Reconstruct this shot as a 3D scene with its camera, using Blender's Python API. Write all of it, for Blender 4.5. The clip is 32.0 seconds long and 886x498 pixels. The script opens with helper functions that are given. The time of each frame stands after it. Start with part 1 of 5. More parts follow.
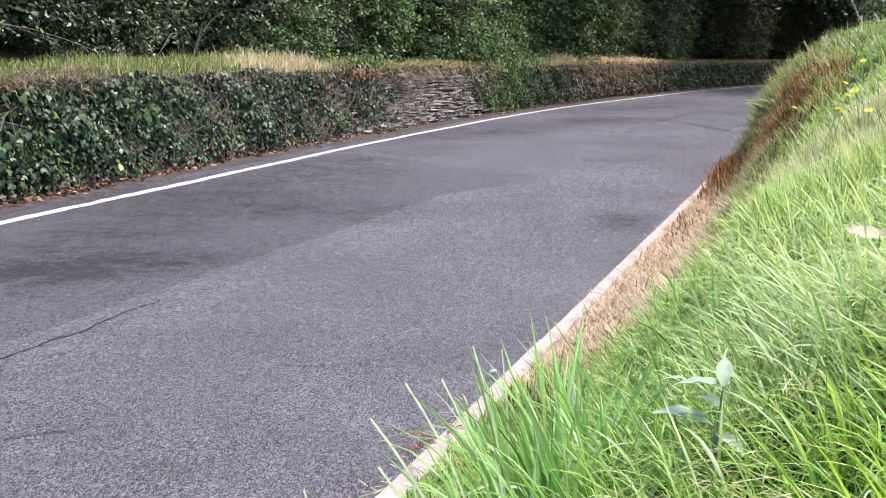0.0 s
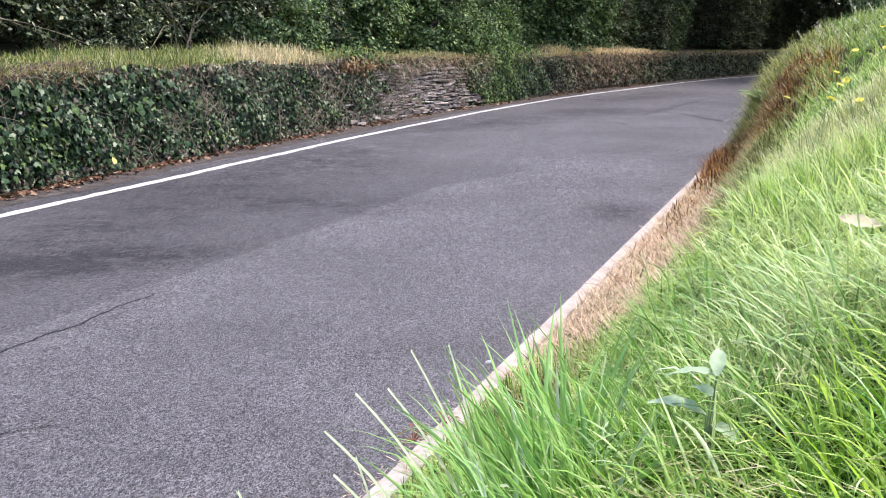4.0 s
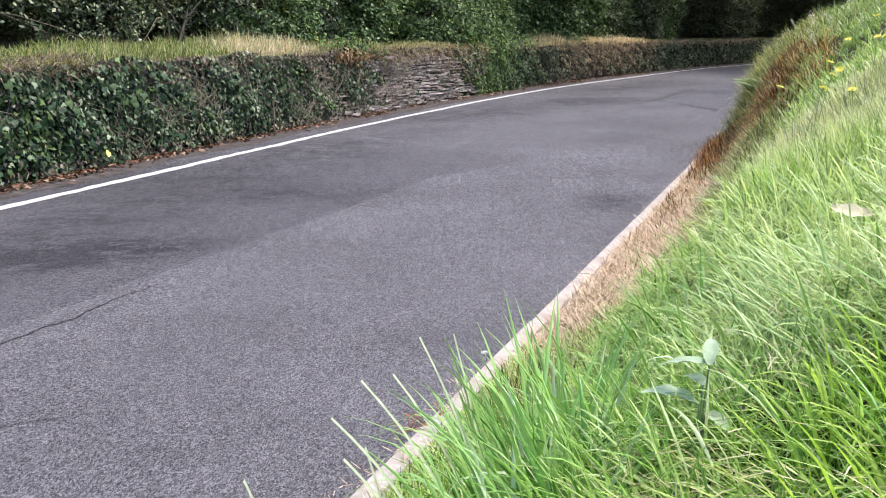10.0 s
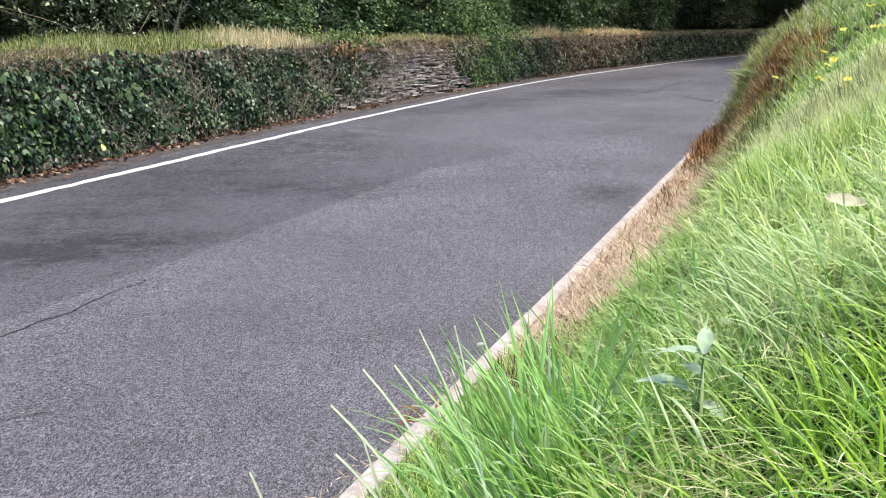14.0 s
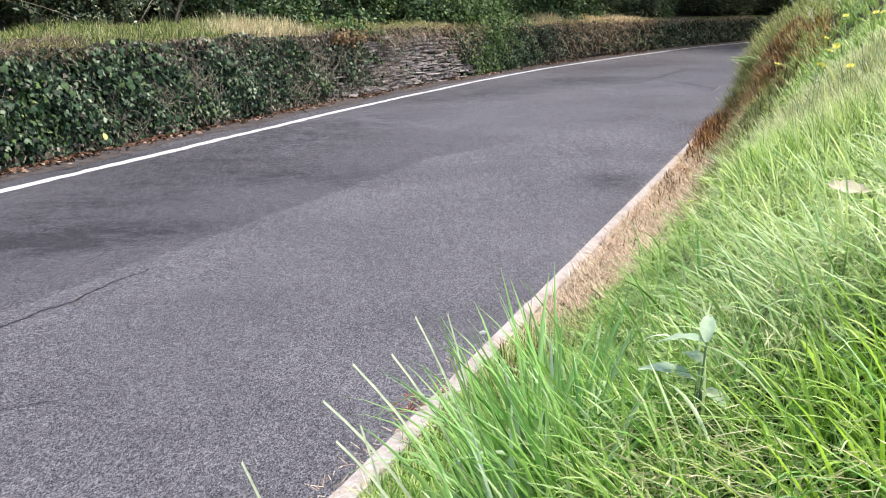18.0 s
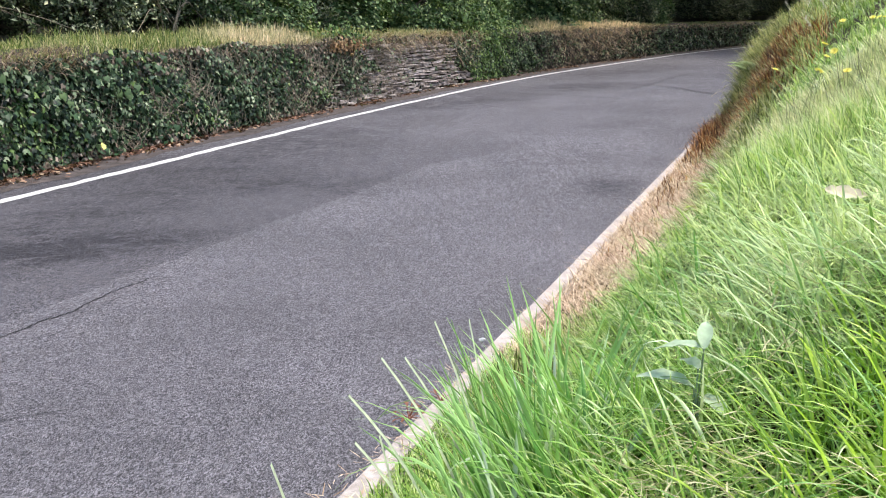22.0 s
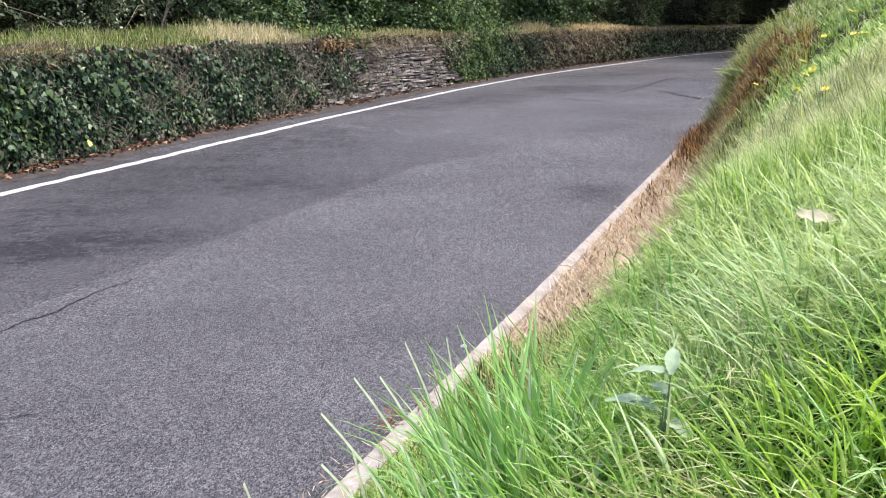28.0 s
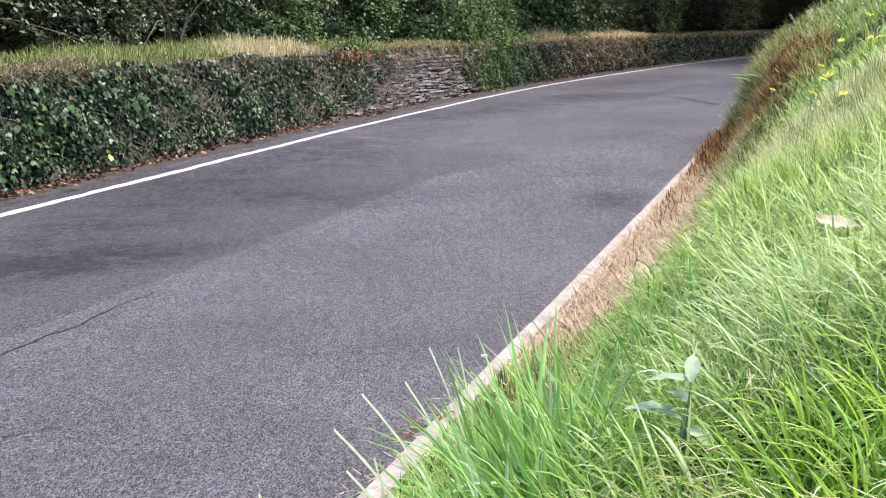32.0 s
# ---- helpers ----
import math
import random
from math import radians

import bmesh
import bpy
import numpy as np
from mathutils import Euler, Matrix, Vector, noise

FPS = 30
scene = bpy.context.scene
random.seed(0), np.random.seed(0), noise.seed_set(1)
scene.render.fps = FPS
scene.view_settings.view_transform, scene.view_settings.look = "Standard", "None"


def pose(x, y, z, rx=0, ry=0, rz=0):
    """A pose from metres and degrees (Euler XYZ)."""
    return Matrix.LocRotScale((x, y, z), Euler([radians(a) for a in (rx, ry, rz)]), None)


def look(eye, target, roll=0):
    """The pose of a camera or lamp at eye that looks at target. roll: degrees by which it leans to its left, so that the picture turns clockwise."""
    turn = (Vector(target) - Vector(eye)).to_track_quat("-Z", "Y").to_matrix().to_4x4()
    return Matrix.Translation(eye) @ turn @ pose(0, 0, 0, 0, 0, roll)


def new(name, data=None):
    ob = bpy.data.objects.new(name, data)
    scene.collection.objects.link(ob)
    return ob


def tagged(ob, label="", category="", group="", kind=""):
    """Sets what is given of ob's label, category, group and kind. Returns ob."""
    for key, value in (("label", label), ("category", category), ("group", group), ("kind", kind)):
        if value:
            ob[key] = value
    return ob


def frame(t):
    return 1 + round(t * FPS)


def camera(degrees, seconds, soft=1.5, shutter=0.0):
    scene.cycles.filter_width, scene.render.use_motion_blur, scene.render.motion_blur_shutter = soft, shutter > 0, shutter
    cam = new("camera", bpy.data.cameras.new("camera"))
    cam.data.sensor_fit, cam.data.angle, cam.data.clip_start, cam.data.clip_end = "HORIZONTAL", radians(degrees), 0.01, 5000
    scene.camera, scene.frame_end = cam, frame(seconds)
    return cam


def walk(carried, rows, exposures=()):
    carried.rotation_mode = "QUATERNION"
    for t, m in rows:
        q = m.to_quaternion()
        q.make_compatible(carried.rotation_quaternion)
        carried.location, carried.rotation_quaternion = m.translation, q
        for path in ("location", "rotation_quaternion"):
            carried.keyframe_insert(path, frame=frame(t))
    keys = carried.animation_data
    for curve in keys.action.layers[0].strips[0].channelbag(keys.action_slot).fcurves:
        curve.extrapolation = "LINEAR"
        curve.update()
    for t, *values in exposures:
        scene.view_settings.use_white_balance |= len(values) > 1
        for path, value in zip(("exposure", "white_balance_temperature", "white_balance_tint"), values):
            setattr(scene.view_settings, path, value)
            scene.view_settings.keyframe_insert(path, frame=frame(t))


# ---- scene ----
cam = camera(48.1, 32.0, 1.0)
PATH = [
    (0, (0.0006, 0.0091, 1.1938), (0.0019, 1.9725, 0.8126), 0.15),
    (0.5, (0.0039, 0.0091, 1.1932), (0.0110, 1.9716, 0.8078), 0.17),
    (1, (-0.0005, 0.0025, 1.1949), (0.0168, 1.9636, 0.8026), -0.04),
    (1.5, (0.0007, 0.0042, 1.1937), (0.0187, 1.9643, 0.7969), -0.12),
    (2, (-0.0009, 0.0070, 1.1945), (0.0198, 1.9672, 0.7981), -0.14),
    (2.5, (-0.0032, -0.0002, 1.1960), (0.0196, 1.9603, 0.8010), -0.13),
    (3, (0.0007, 0.0033, 1.1940), (0.0199, 1.9633, 0.7964), -0.21),
    (3.5, (0.0025, 0.0103, 1.1928), (0.0123, 1.9706, 0.7966), -0.13),
    (5.5, (0.0040, 0.0080, 1.1939), (0.0261, 1.9665, 0.7893), -0.24),
    (6, (0.0077, 0.0102, 1.1928), (0.0286, 1.9683, 0.7859), -0.40),
    (6.5, (-0.0001, -0.0021, 1.1951), (0.0187, 1.9557, 0.7873), -0.23),
    (7, (0.0024, -0.0029, 1.1942), (0.0198, 1.9565, 0.7936), -0.40),
    (7.5, (0.0035, -0.0002, 1.1945), (0.0240, 1.9570, 0.7838), -0.46),
    (8, (0.0017, -0.0061, 1.1958), (0.0258, 1.9505, 0.7822), -0.50),
    (8.5, (0.0068, 0.0026, 1.1929), (0.0296, 1.9597, 0.7811), -0.53),
    (9, (0.0020, -0.0013, 1.1963), (0.0291, 1.9547, 0.7798), -0.52),
    (9.5, (0.0045, 0.0050, 1.1964), (0.0230, 1.9612, 0.7805), -0.45),
    (10, (0.0033, 0.0004, 1.1974), (0.0239, 1.9566, 0.7814), -0.45),
    (10.5, (0.0056, 0.0059, 1.1957), (0.0248, 1.9621, 0.7801), -0.69),
    (11, (0.0051, 0.0046, 1.1946), (0.0302, 1.9598, 0.7742), -0.68),
    (11.5, (0.0057, 0.0059, 1.1938), (0.0355, 1.9585, 0.7620), -0.63),
    (12, (0.0157, 0.0309, 1.1907), (0.0456, 1.9821, 0.7525), -0.64),
    (12.5, (0.0063, 0.0040, 1.1938), (0.0332, 1.9561, 0.7595), -0.58),
    (13, (0.0042, 0.0008, 1.1956), (0.0305, 1.9540, 0.7661), -0.43),
    (13.5, (-0.0064, -0.0161, 1.1991), (0.0255, 1.9362, 0.7661), -0.65),
    (14, (0.0036, -0.0039, 1.1962), (0.0323, 1.9490, 0.7656), -0.68),
    (14.5, (-0.0022, -0.0116, 1.1977), (0.0273, 1.9413, 0.7672), -0.79),
    (16.5, (0.0027, -0.0041, 1.1966), (0.0207, 1.9457, 0.7520), -0.60),
    (17, (0.0027, -0.0050, 1.1962), (0.0255, 1.9445, 0.7503), -0.79),
    (17.5, (0.0046, -0.0021, 1.1953), (0.0287, 1.9463, 0.7444), -0.77),
    (18, (0.0055, 0.0009, 1.1951), (0.0283, 1.9486, 0.7415), -0.86),
    (18.5, (0.0088, 0.0027, 1.1942), (0.0319, 1.9495, 0.7363), -0.99),
    (19, (0.0027, -0.0035, 1.1958), (0.0304, 1.9438, 0.7403), -1.08),
    (19.5, (0.0052, -0.0014, 1.1962), (0.0226, 1.9484, 0.7515), -1.09),
    (20, (0.0053, -0.0036, 1.1974), (0.0228, 1.9464, 0.7534), -1.10),
    (20.5, (0.0068, -0.0026, 1.1961), (0.0277, 1.9471, 0.7513), -1.18),
    (21, (0.0066, -0.0042, 1.1963), (0.0359, 1.9465, 0.7560), -1.22),
    (21.5, (0.0080, 0.0005, 1.1968), (0.0375, 1.9515, 0.7581), -1.33),
    (22, (0.0079, -0.0006, 1.1974), (0.0326, 1.9503, 0.7573), -1.28),
    (22.5, (0.0012, -0.0103, 1.1999), (0.0210, 1.9416, 0.7641), -1.18),
    (23, (0.0005, -0.0115, 1.1996), (0.0250, 1.9404, 0.7646), -1.29),
    (23.5, (0.0079, 0.0008, 1.1973), (0.0319, 1.9525, 0.7611), -1.31),
    (24, (0.0052, -0.0047, 1.1971), (0.0381, 1.9451, 0.7530), -1.37),
    (24.5, (0.0091, 0.0009, 1.1967), (0.0389, 1.9495, 0.7471), -1.40),
    (26.5, (0.0088, 0.0012, 1.1970), (0.0305, 1.9502, 0.7488), -1.29),
    (26.7, (0.0080, -0.0070, 1.2050), (0.0220, 1.9450, 0.7660), -1.50),
    (26.9, (0.0360, 0.0480, 1.1860), (0.0890, 1.9910, 0.7140), -1.10),
    (27, (0.0173, 0.0060, 1.2026), (0.1136, 1.9402, 0.7028), -0.22),
    (27.2, (0.0350, 0.0270, 1.2090), (0.1100, 1.9540, 0.6780), 0.10),
    (27.3, (0.0310, 0.0000, 1.2240), (0.1160, 1.9360, 0.7300), 0.40),
    (27.5, (0.0259, -0.0012, 1.2207), (0.1007, 1.9442, 0.7627), 0.72),
    (28, (0.0221, -0.0216, 1.2358), (0.0731, 1.9279, 0.7919), -0.32),
    (28.5, (0.0187, -0.0298, 1.2411), (0.0495, 1.9181, 0.7886), -0.74),
    (29, (0.0264, -0.0153, 1.2381), (0.0527, 1.9346, 0.7939), -0.64),
    (29.5, (0.0252, -0.0212, 1.2369), (0.0592, 1.9318, 0.8072), -0.70),
    (30, (0.0245, -0.0214, 1.2356), (0.0407, 1.9310, 0.8022), -1.03),
    (30.5, (0.0258, -0.0243, 1.2385), (0.0438, 1.9256, 0.7941), -1.27),
    (31, (0.0177, -0.0334, 1.2387), (0.0326, 1.9209, 0.8136), -1.33),
    (31.5, (0.0231, -0.0265, 1.2379), (0.0357, 1.9293, 0.8200), -1.39),
    (32, (0.0241, -0.0256, 1.2369), (0.0359, 1.9288, 0.8127), -1.24),
]
EXPOSURES = ((0, 1.80, 6500, 16), (2, 1.80, 6500, 15), (6, 1.75, 6500, 14), (10, 1.71, 6530, 12), (14, 1.70, 6580, 10), (22, 1.70, 6600, 10), (26, 1.67, 6600, 9), (28, 1.64, 6580, 11),
             (30, 1.66, 6550, 12), (32, 1.71, 6520, 13))
walk(cam, [(t, look(eye, target, roll)) for t, eye, target, roll in PATH], EXPOSURES)

# ---- light ----
SUN_EL, SUN_AZ = 62.0, 75.0        # degrees; azimuth clockwise from +y
world = bpy.data.worlds.new("sky")
scene.world = world
world.use_nodes = True
wn = world.node_tree.nodes
wl = world.node_tree.links
sky = wn.new("ShaderNodeTexSky")
sky.sky_type = "NISHITA"
sky.sun_disc = False
sky.sun_elevation, sky.sun_rotation = radians(SUN_EL), radians(SUN_AZ)
sky.dust_density, sky.ozone_density = 2.0, 1.0
wl.new(sky.outputs[0], wn["Background"].inputs[0])
wn["Background"].inputs[1].default_value = 0.15
sun_data = bpy.data.lights.new("sun", "SUN")
sun_data.energy, sun_data.angle, sun_data.color = 1.5, radians(14), (1.0, 0.95, 0.88)
sun = new("sun", sun_data)
az, el = radians(SUN_AZ), radians(SUN_EL)
sun.matrix_world = look((math.sin(az) * math.cos(el) * 30, math.cos(az) * math.cos(el) * 30, math.sin(el) * 30), (0, 0, 0))

# ---- materials ----


class Mat:
    """A node material with short helpers."""

    def __init__(self, name, rough=0.8, spec=0.3):
        self.m = bpy.data.materials.new(name)
        self.m.use_nodes = True
        self.n, self.l = self.m.node_tree.nodes, self.m.node_tree.links
        self.b = self.n["Principled BSDF"]
        self.b.inputs["Roughness"].default_value = rough
        self.b.inputs["Specular IOR Level"].default_value = spec
        self.co = self.n.new("ShaderNodeTexCoord").outputs["Object"]

    def noise(self, scale, detail=4.0, rough=0.6, coords=None, dist=0.0):
        t = self.n.new("ShaderNodeTexNoise")
        t.inputs["Scale"].default_value, t.inputs["Detail"].default_value = scale, detail
        t.inputs["Roughness"].default_value, t.inputs["Distortion"].default_value = rough, dist
        self.l.new(coords or self.co, t.inputs["Vector"])
        return t.outputs["Fac"]

    def along(self, turn, scale):
        """Object coordinates turned about z, then scaled: patterns that run along the road."""
        out = self.co
        for rot, sc in ((turn, (1, 1, 1)), (0.0, scale)):
            mp = self.n.new("ShaderNodeMapping")
            mp.inputs["Rotation"].default_value = (0, 0, radians(rot))
            mp.inputs["Scale"].default_value = sc
            self.l.new(out, mp.inputs["Vector"])
            out = mp.outputs[0]
        return out

    def voro(self, scale, out="Distance", feature="F1", coords=None):
        t = self.n.new("ShaderNodeTexVoronoi")
        t.feature = feature
        t.inputs["Scale"].default_value = scale
        self.l.new(coords or self.co, t.inputs["Vector"])
        return t.outputs[out]

    def ramp(self, fac, stops, smooth=False):
        r = self.n.new("ShaderNodeValToRGB")
        if smooth:
            r.color_ramp.interpolation = "EASE"
        els = r.color_ramp.elements
        while len(els) < len(stops):
            els.new(0.5)
        for e, (p, c) in zip(els, stops):
            e.position = p
            e.color = (*c, 1) if len(c) == 3 else c
        self.l.new(fac, r.inputs[0])
        return r.outputs[0]

    def grey(self, fac, a, b, lo=0.0, hi=1.0):
        return self.ramp(fac, [(a, (lo, lo, lo)), (b, (hi, hi, hi))])

    def mix(self, fac, a, b, kind="MIX"):
        x = self.n.new("ShaderNodeMix")
        x.data_type, x.blend_type = "RGBA", kind
        for sock, v in ((x.inputs[0], fac), (x.inputs[6], a), (x.inputs[7], b)):
            if hasattr(v, "is_linked"):
                self.l.new(v, sock)
            elif sock == x.inputs[0]:
                sock.default_value = v
            else:
                sock.default_value = (*v, 1)
        return x.outputs[2]

    def math(self, op, a, b=0.0, clamp=False):
        x = self.n.new("ShaderNodeMath")
        x.operation, x.use_clamp = op, clamp
        for sock, v in ((x.inputs[0], a), (x.inputs[1], b)):
            if hasattr(v, "is_linked"):
                self.l.new(v, sock)
            else:
                sock.default_value = v
        return x.outputs[0]

    def blob(self, x, y, rx, ry, turn=0.0):
        """1 in the middle of an ellipse on the ground, 0 outside."""
        mp = self.n.new("ShaderNodeMapping")
        mp.vector_type = "TEXTURE"
        mp.inputs["Location"].default_value = (x, y, 0)
        mp.inputs["Rotation"].default_value = (0, 0, radians(turn))
        mp.inputs["Scale"].default_value = (rx, ry, 50)
        self.l.new(self.co, mp.inputs["Vector"])
        g = self.n.new("ShaderNodeTexGradient")
        g.gradient_type = "SPHERICAL"
        self.l.new(mp.outputs[0], g.inputs[0])
        return g.outputs["Fac"]

    def island(self):
        return self.n.new("ShaderNodeNewGeometry").outputs["Random Per Island"]

    def chance(self):
        return self.n.new("ShaderNodeObjectInfo").outputs["Random"]

    def colour(self, c):
        if hasattr(c, "is_linked"):
            self.l.new(c, self.b.inputs["Base Color"])
        else:
            self.b.inputs["Base Color"].default_value = (*c, 1)
        return self

    def rough(self, r):
        self.l.new(r, self.b.inputs["Roughness"])
        return self

    def bump(self, height, strength=0.5, dist=0.01):
        bp = self.n.new("ShaderNodeBump")
        bp.inputs["Strength"].default_value, bp.inputs["Distance"].default_value = strength, dist
        self.l.new(height, bp.inputs["Height"])
        self.l.new(bp.outputs[0], self.b.inputs["Normal"])
        return self

    def thin(self, colour, share=0.35):
        """Lets some light through, as leaves do."""
        tr = self.n.new("ShaderNodeBsdfTranslucent")
        mx = self.n.new("ShaderNodeMixShader")
        mx.inputs[0].default_value = share
        if hasattr(colour, "is_linked"):
            self.l.new(colour, tr.inputs[0])
        else:
            tr.inputs[0].default_value = (*colour, 1)
        self.l.new(self.b.outputs[0], mx.inputs[1])
        self.l.new(tr.outputs[0], mx.inputs[2])
        self.l.new(mx.outputs[0], self.n["Material Output"].inputs[0])
        return self


def asphalt_material():
    m = Mat("asphalt", 0.8, 0.22)
    rolled = m.along(10.0, (1.0, 0.42, 1.0))
    dragged = m.along(2.0, (1.0, 0.15, 1.0))
    grain = m.voro(310.0, "Color", coords=rolled)
    sep = m.n.new("ShaderNodeSeparateColor")
    m.l.new(grain, sep.inputs[0])
    chips = m.ramp(sep.outputs[0], [(0.0, (0.030, 0.0295, 0.032)), (0.35, (0.080, 0.078, 0.084)), (0.65, (0.138, 0.134, 0.145)), (1.0, (0.230, 0.222, 0.237))])
    large = m.noise(0.55, 5.0, 0.6)
    c = m.mix(1.0, chips, m.ramp(large, [(0.3, (0.78, 0.78, 0.78)), (0.7, (1.21, 1.21, 1.22))]), "MULTIPLY")
    mid = m.noise(3.0, 4.0, 0.65)
    c = m.mix(1.0, c, m.ramp(mid, [(0.25, (0.86, 0.86, 0.86)), (0.75, (1.1, 1.1, 1.1))]), "MULTIPLY")
    c = m.mix(1.0, c, m.ramp(m.noise(165.0, 3.0, 0.7, rolled), [(0.36, (0.86, 0.85, 0.86)), (0.5, (1.02, 1.0, 1.0)), (0.64, (1.14, 1.12, 1.13))]), "MULTIPLY")
    c = m.mix(1.0, c, m.ramp(m.noise(21.0, 2.0, 0.7), [(0.37, (0.90, 0.90, 0.90)), (0.5, (1.0, 1.0, 1.0)), (0.63, (1.10, 1.10, 1.10))]), "MULTIPLY")
    # the dressing gets coarser and more open towards the bend
    place = m.n.new("ShaderNodeSeparateXYZ")
    m.l.new(m.co, place.inputs[0])
    open_up = m.math("DIVIDE", m.math("SUBTRACT", place.outputs["Y"], 3.5), 6.0, True)
    open_up = m.math("MULTIPLY", open_up, m.grey(m.math("DIVIDE", place.outputs["Y"], 20.0), 0.52, 0.70, 1.0, 0.5))
    coarse = m.mix(1.0, m.ramp(m.noise(95.0, 2.0, 0.7, dragged), [(0.37, (0.46, 0.46, 0.46)), (0.5, (1.0, 1.0, 1.0)), (0.63, (1.5, 1.5, 1.5))]),
                   m.ramp(m.noise(44.0, 3.0, 0.75, dragged), [(0.37, (0.80, 0.80, 0.80)), (0.5, (1.0, 1.0, 1.0)), (0.63, (1.18, 1.18, 1.18))]), "MULTIPLY")
    c = m.mix(open_up, c, m.mix(1.0, c, coarse, "MULTIPLY"))
    across = m.n.new("ShaderNodeVectorMath")
    across.operation = "DOT_PRODUCT"
    across.inputs[1].default_value = (-0.927, 0.375, 0.0)
    m.l.new(m.co, across.inputs[0])
    wander = m.math("ADD", across.outputs["Value"], m.math("MULTIPLY", m.noise(1.5, 3.0), 0.10))
    wander = m.math("ADD", wander, m.math("MULTIPLY", m.math("MAXIMUM", m.math("SUBTRACT", place.outputs["Y"], 8.6), 0.0), 0.33))
    older = m.math("MULTIPLY", m.grey(m.math("SUBTRACT", wander, 3.26), 0.0, 0.03), m.grey(m.noise(1.1, 5.0, 0.7), 0.30, 0.60, 0.62, 1.0))
    older = m.math("MULTIPLY", older, m.grey(m.math("DIVIDE", place.outputs["Y"], 20.0), 0.43, 0.53, 1.0, 0.2))
    c = m.mix(older, c, m.mix(1.0, c, (0.68, 0.68, 0.69), "MULTIPLY"))
    # the joint where the two strips of surfacing meet
    joint = m.math("SUBTRACT", 1.0, m.math("DIVIDE", m.math("ABSOLUTE", m.math("SUBTRACT", wander, 3.262), 0.0), 0.014), True)
    c = m.mix(m.math("MULTIPLY", joint, m.grey(m.noise(1.7, 3.0), 0.42, 0.56, 0.1, 0.8)), c, m.mix(1.0, c, (0.55, 0.55, 0.56), "MULTIPLY"))
    stain = None
    for x, y, rx, ry, turn, k in ((-2.05, 5.52, 1.0, 0.5, 25, 1.4), (1.36, 7.35, 0.36, 0.7, -15, 0.75), (-1.2, 7.75, 1.4, 0.8, -25, 0.55), (2.9, 18.9, 1.3, 2.2, -40, 0.95),
                                  (-1.5, 10.5, 1.5, 5.5, -17, 0.62), (0.6, 16.0, 1.6, 4.5, -22, 0.6), (-2.3, 6.6, 1.0, 4.0, -14, 0.5), (4.5, 24.0, 2.2, 6.0, -30, 0.55)):
        g = m.math("MULTIPLY", m.blob(x, y, rx, ry, turn), k * 1.6)
        stain = g if stain is None else m.math("MAXIMUM", stain, g)
    ragged = m.math("MULTIPLY", stain, m.math("MULTIPLY", m.grey(m.noise(2.6, 5.0, 0.7), 0.36, 0.58, 0.2, 1.2), m.grey(m.noise(9.0, 6.0, 0.75), 0.40, 0.56, 0.35, 1.25)), True)
    c = m.mix(m.math("MULTIPLY", ragged, 0.85, True), c, m.mix(1.0, c, (0.34, 0.34, 0.36), "MULTIPLY"))
    m.colour(c)
    m.rough(m.grey(mid, 0.3, 0.7, 0.7, 0.9))
    m.bump(m.math("ADD", m.voro(235.0), m.math("MULTIPLY", m.noise(420.0, 2.0), 0.5)), 0.9, 0.005)
    return m.m


def blade_material(name, stops, through_share=0.35, rough=0.5, patch=0.9, lighten=None, tone_zones=()):
    m = Mat(name, rough, 0.35)
    r = m.island()
    c = m.ramp(r, stops)
    big = m.noise(patch, 3.0, 0.6)
    c = m.mix(1.0, c, m.ramp(big, [(0.3, (0.9, 0.92, 0.85)), (0.7, (1.15, 1.1, 1.15))]), "MULTIPLY")
    if lighten:
        c = m.mix(m.grey(m.noise(lighten[0], 2.0), lighten[1], lighten[1] + 0.12), c, lighten[2])
    # Mask of each tone zone: dry patches, greener grass, painted lightening and shade.
    for x, y, rx, ry, turn, tone, most in tone_zones:
        dry = m.math("MULTIPLY", m.grey(m.blob(x, y, rx, ry, turn), 0.05, 0.5), m.grey(m.noise(7.0, 5.0, 0.7), 0.34, 0.58, 0.25, most))
        c = m.mix(dry, c, m.mix(1.0, m.ramp(r, [(0.0, (0.45, 0.5, 0.4)), (0.5, (0.95, 0.95, 0.95)), (1.0, (1.35, 1.3, 1.3))]), tone, "MULTIPLY"))
    m.colour(c)
    m.thin(m.mix(1.0, c, (1.02, 1.08, 0.75), "MULTIPLY"), through_share)
    return m.m


def leaf_material(name, stops, rough=0.4, share=0.2, per_object=False, sprays=False):
    m = Mat(name, rough, 0.16)
    c = m.ramp(m.chance() if per_object else m.island(), stops)
    c = m.mix(1.0, c, m.ramp(m.noise(1.3, 3.0), [(0.3, (0.75, 0.8, 0.75)), (0.7, (1.2, 1.15, 1.15))]), "MULTIPLY")
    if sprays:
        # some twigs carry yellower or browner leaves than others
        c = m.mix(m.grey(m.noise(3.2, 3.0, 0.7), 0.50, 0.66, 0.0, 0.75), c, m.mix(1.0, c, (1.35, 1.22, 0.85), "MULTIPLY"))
    m.colour(c)
    m.thin(m.mix(1.0, c, (1.0, 1.2, 0.5), "MULTIPLY"), share)
    return m.m


def soil_material(name, a, b, scale=6.0):
    m = Mat(name, 0.95, 0.15)
    n1 = m.noise(scale, 6.0, 0.7)
    c = m.mix(m.grey(n1, 0.35, 0.65), a, b)
    m.colour(m.mix(m.grey(m.noise(60.0, 3.0), 0.55, 0.7, 0.0, 0.5), c, tuple(min(1, v * 1.6) for v in b)))
    m.bump(m.math("ADD", n1, m.math("MULTIPLY", m.noise(90.0, 4.0), 0.3)), 0.8, 0.04)
    return m.m


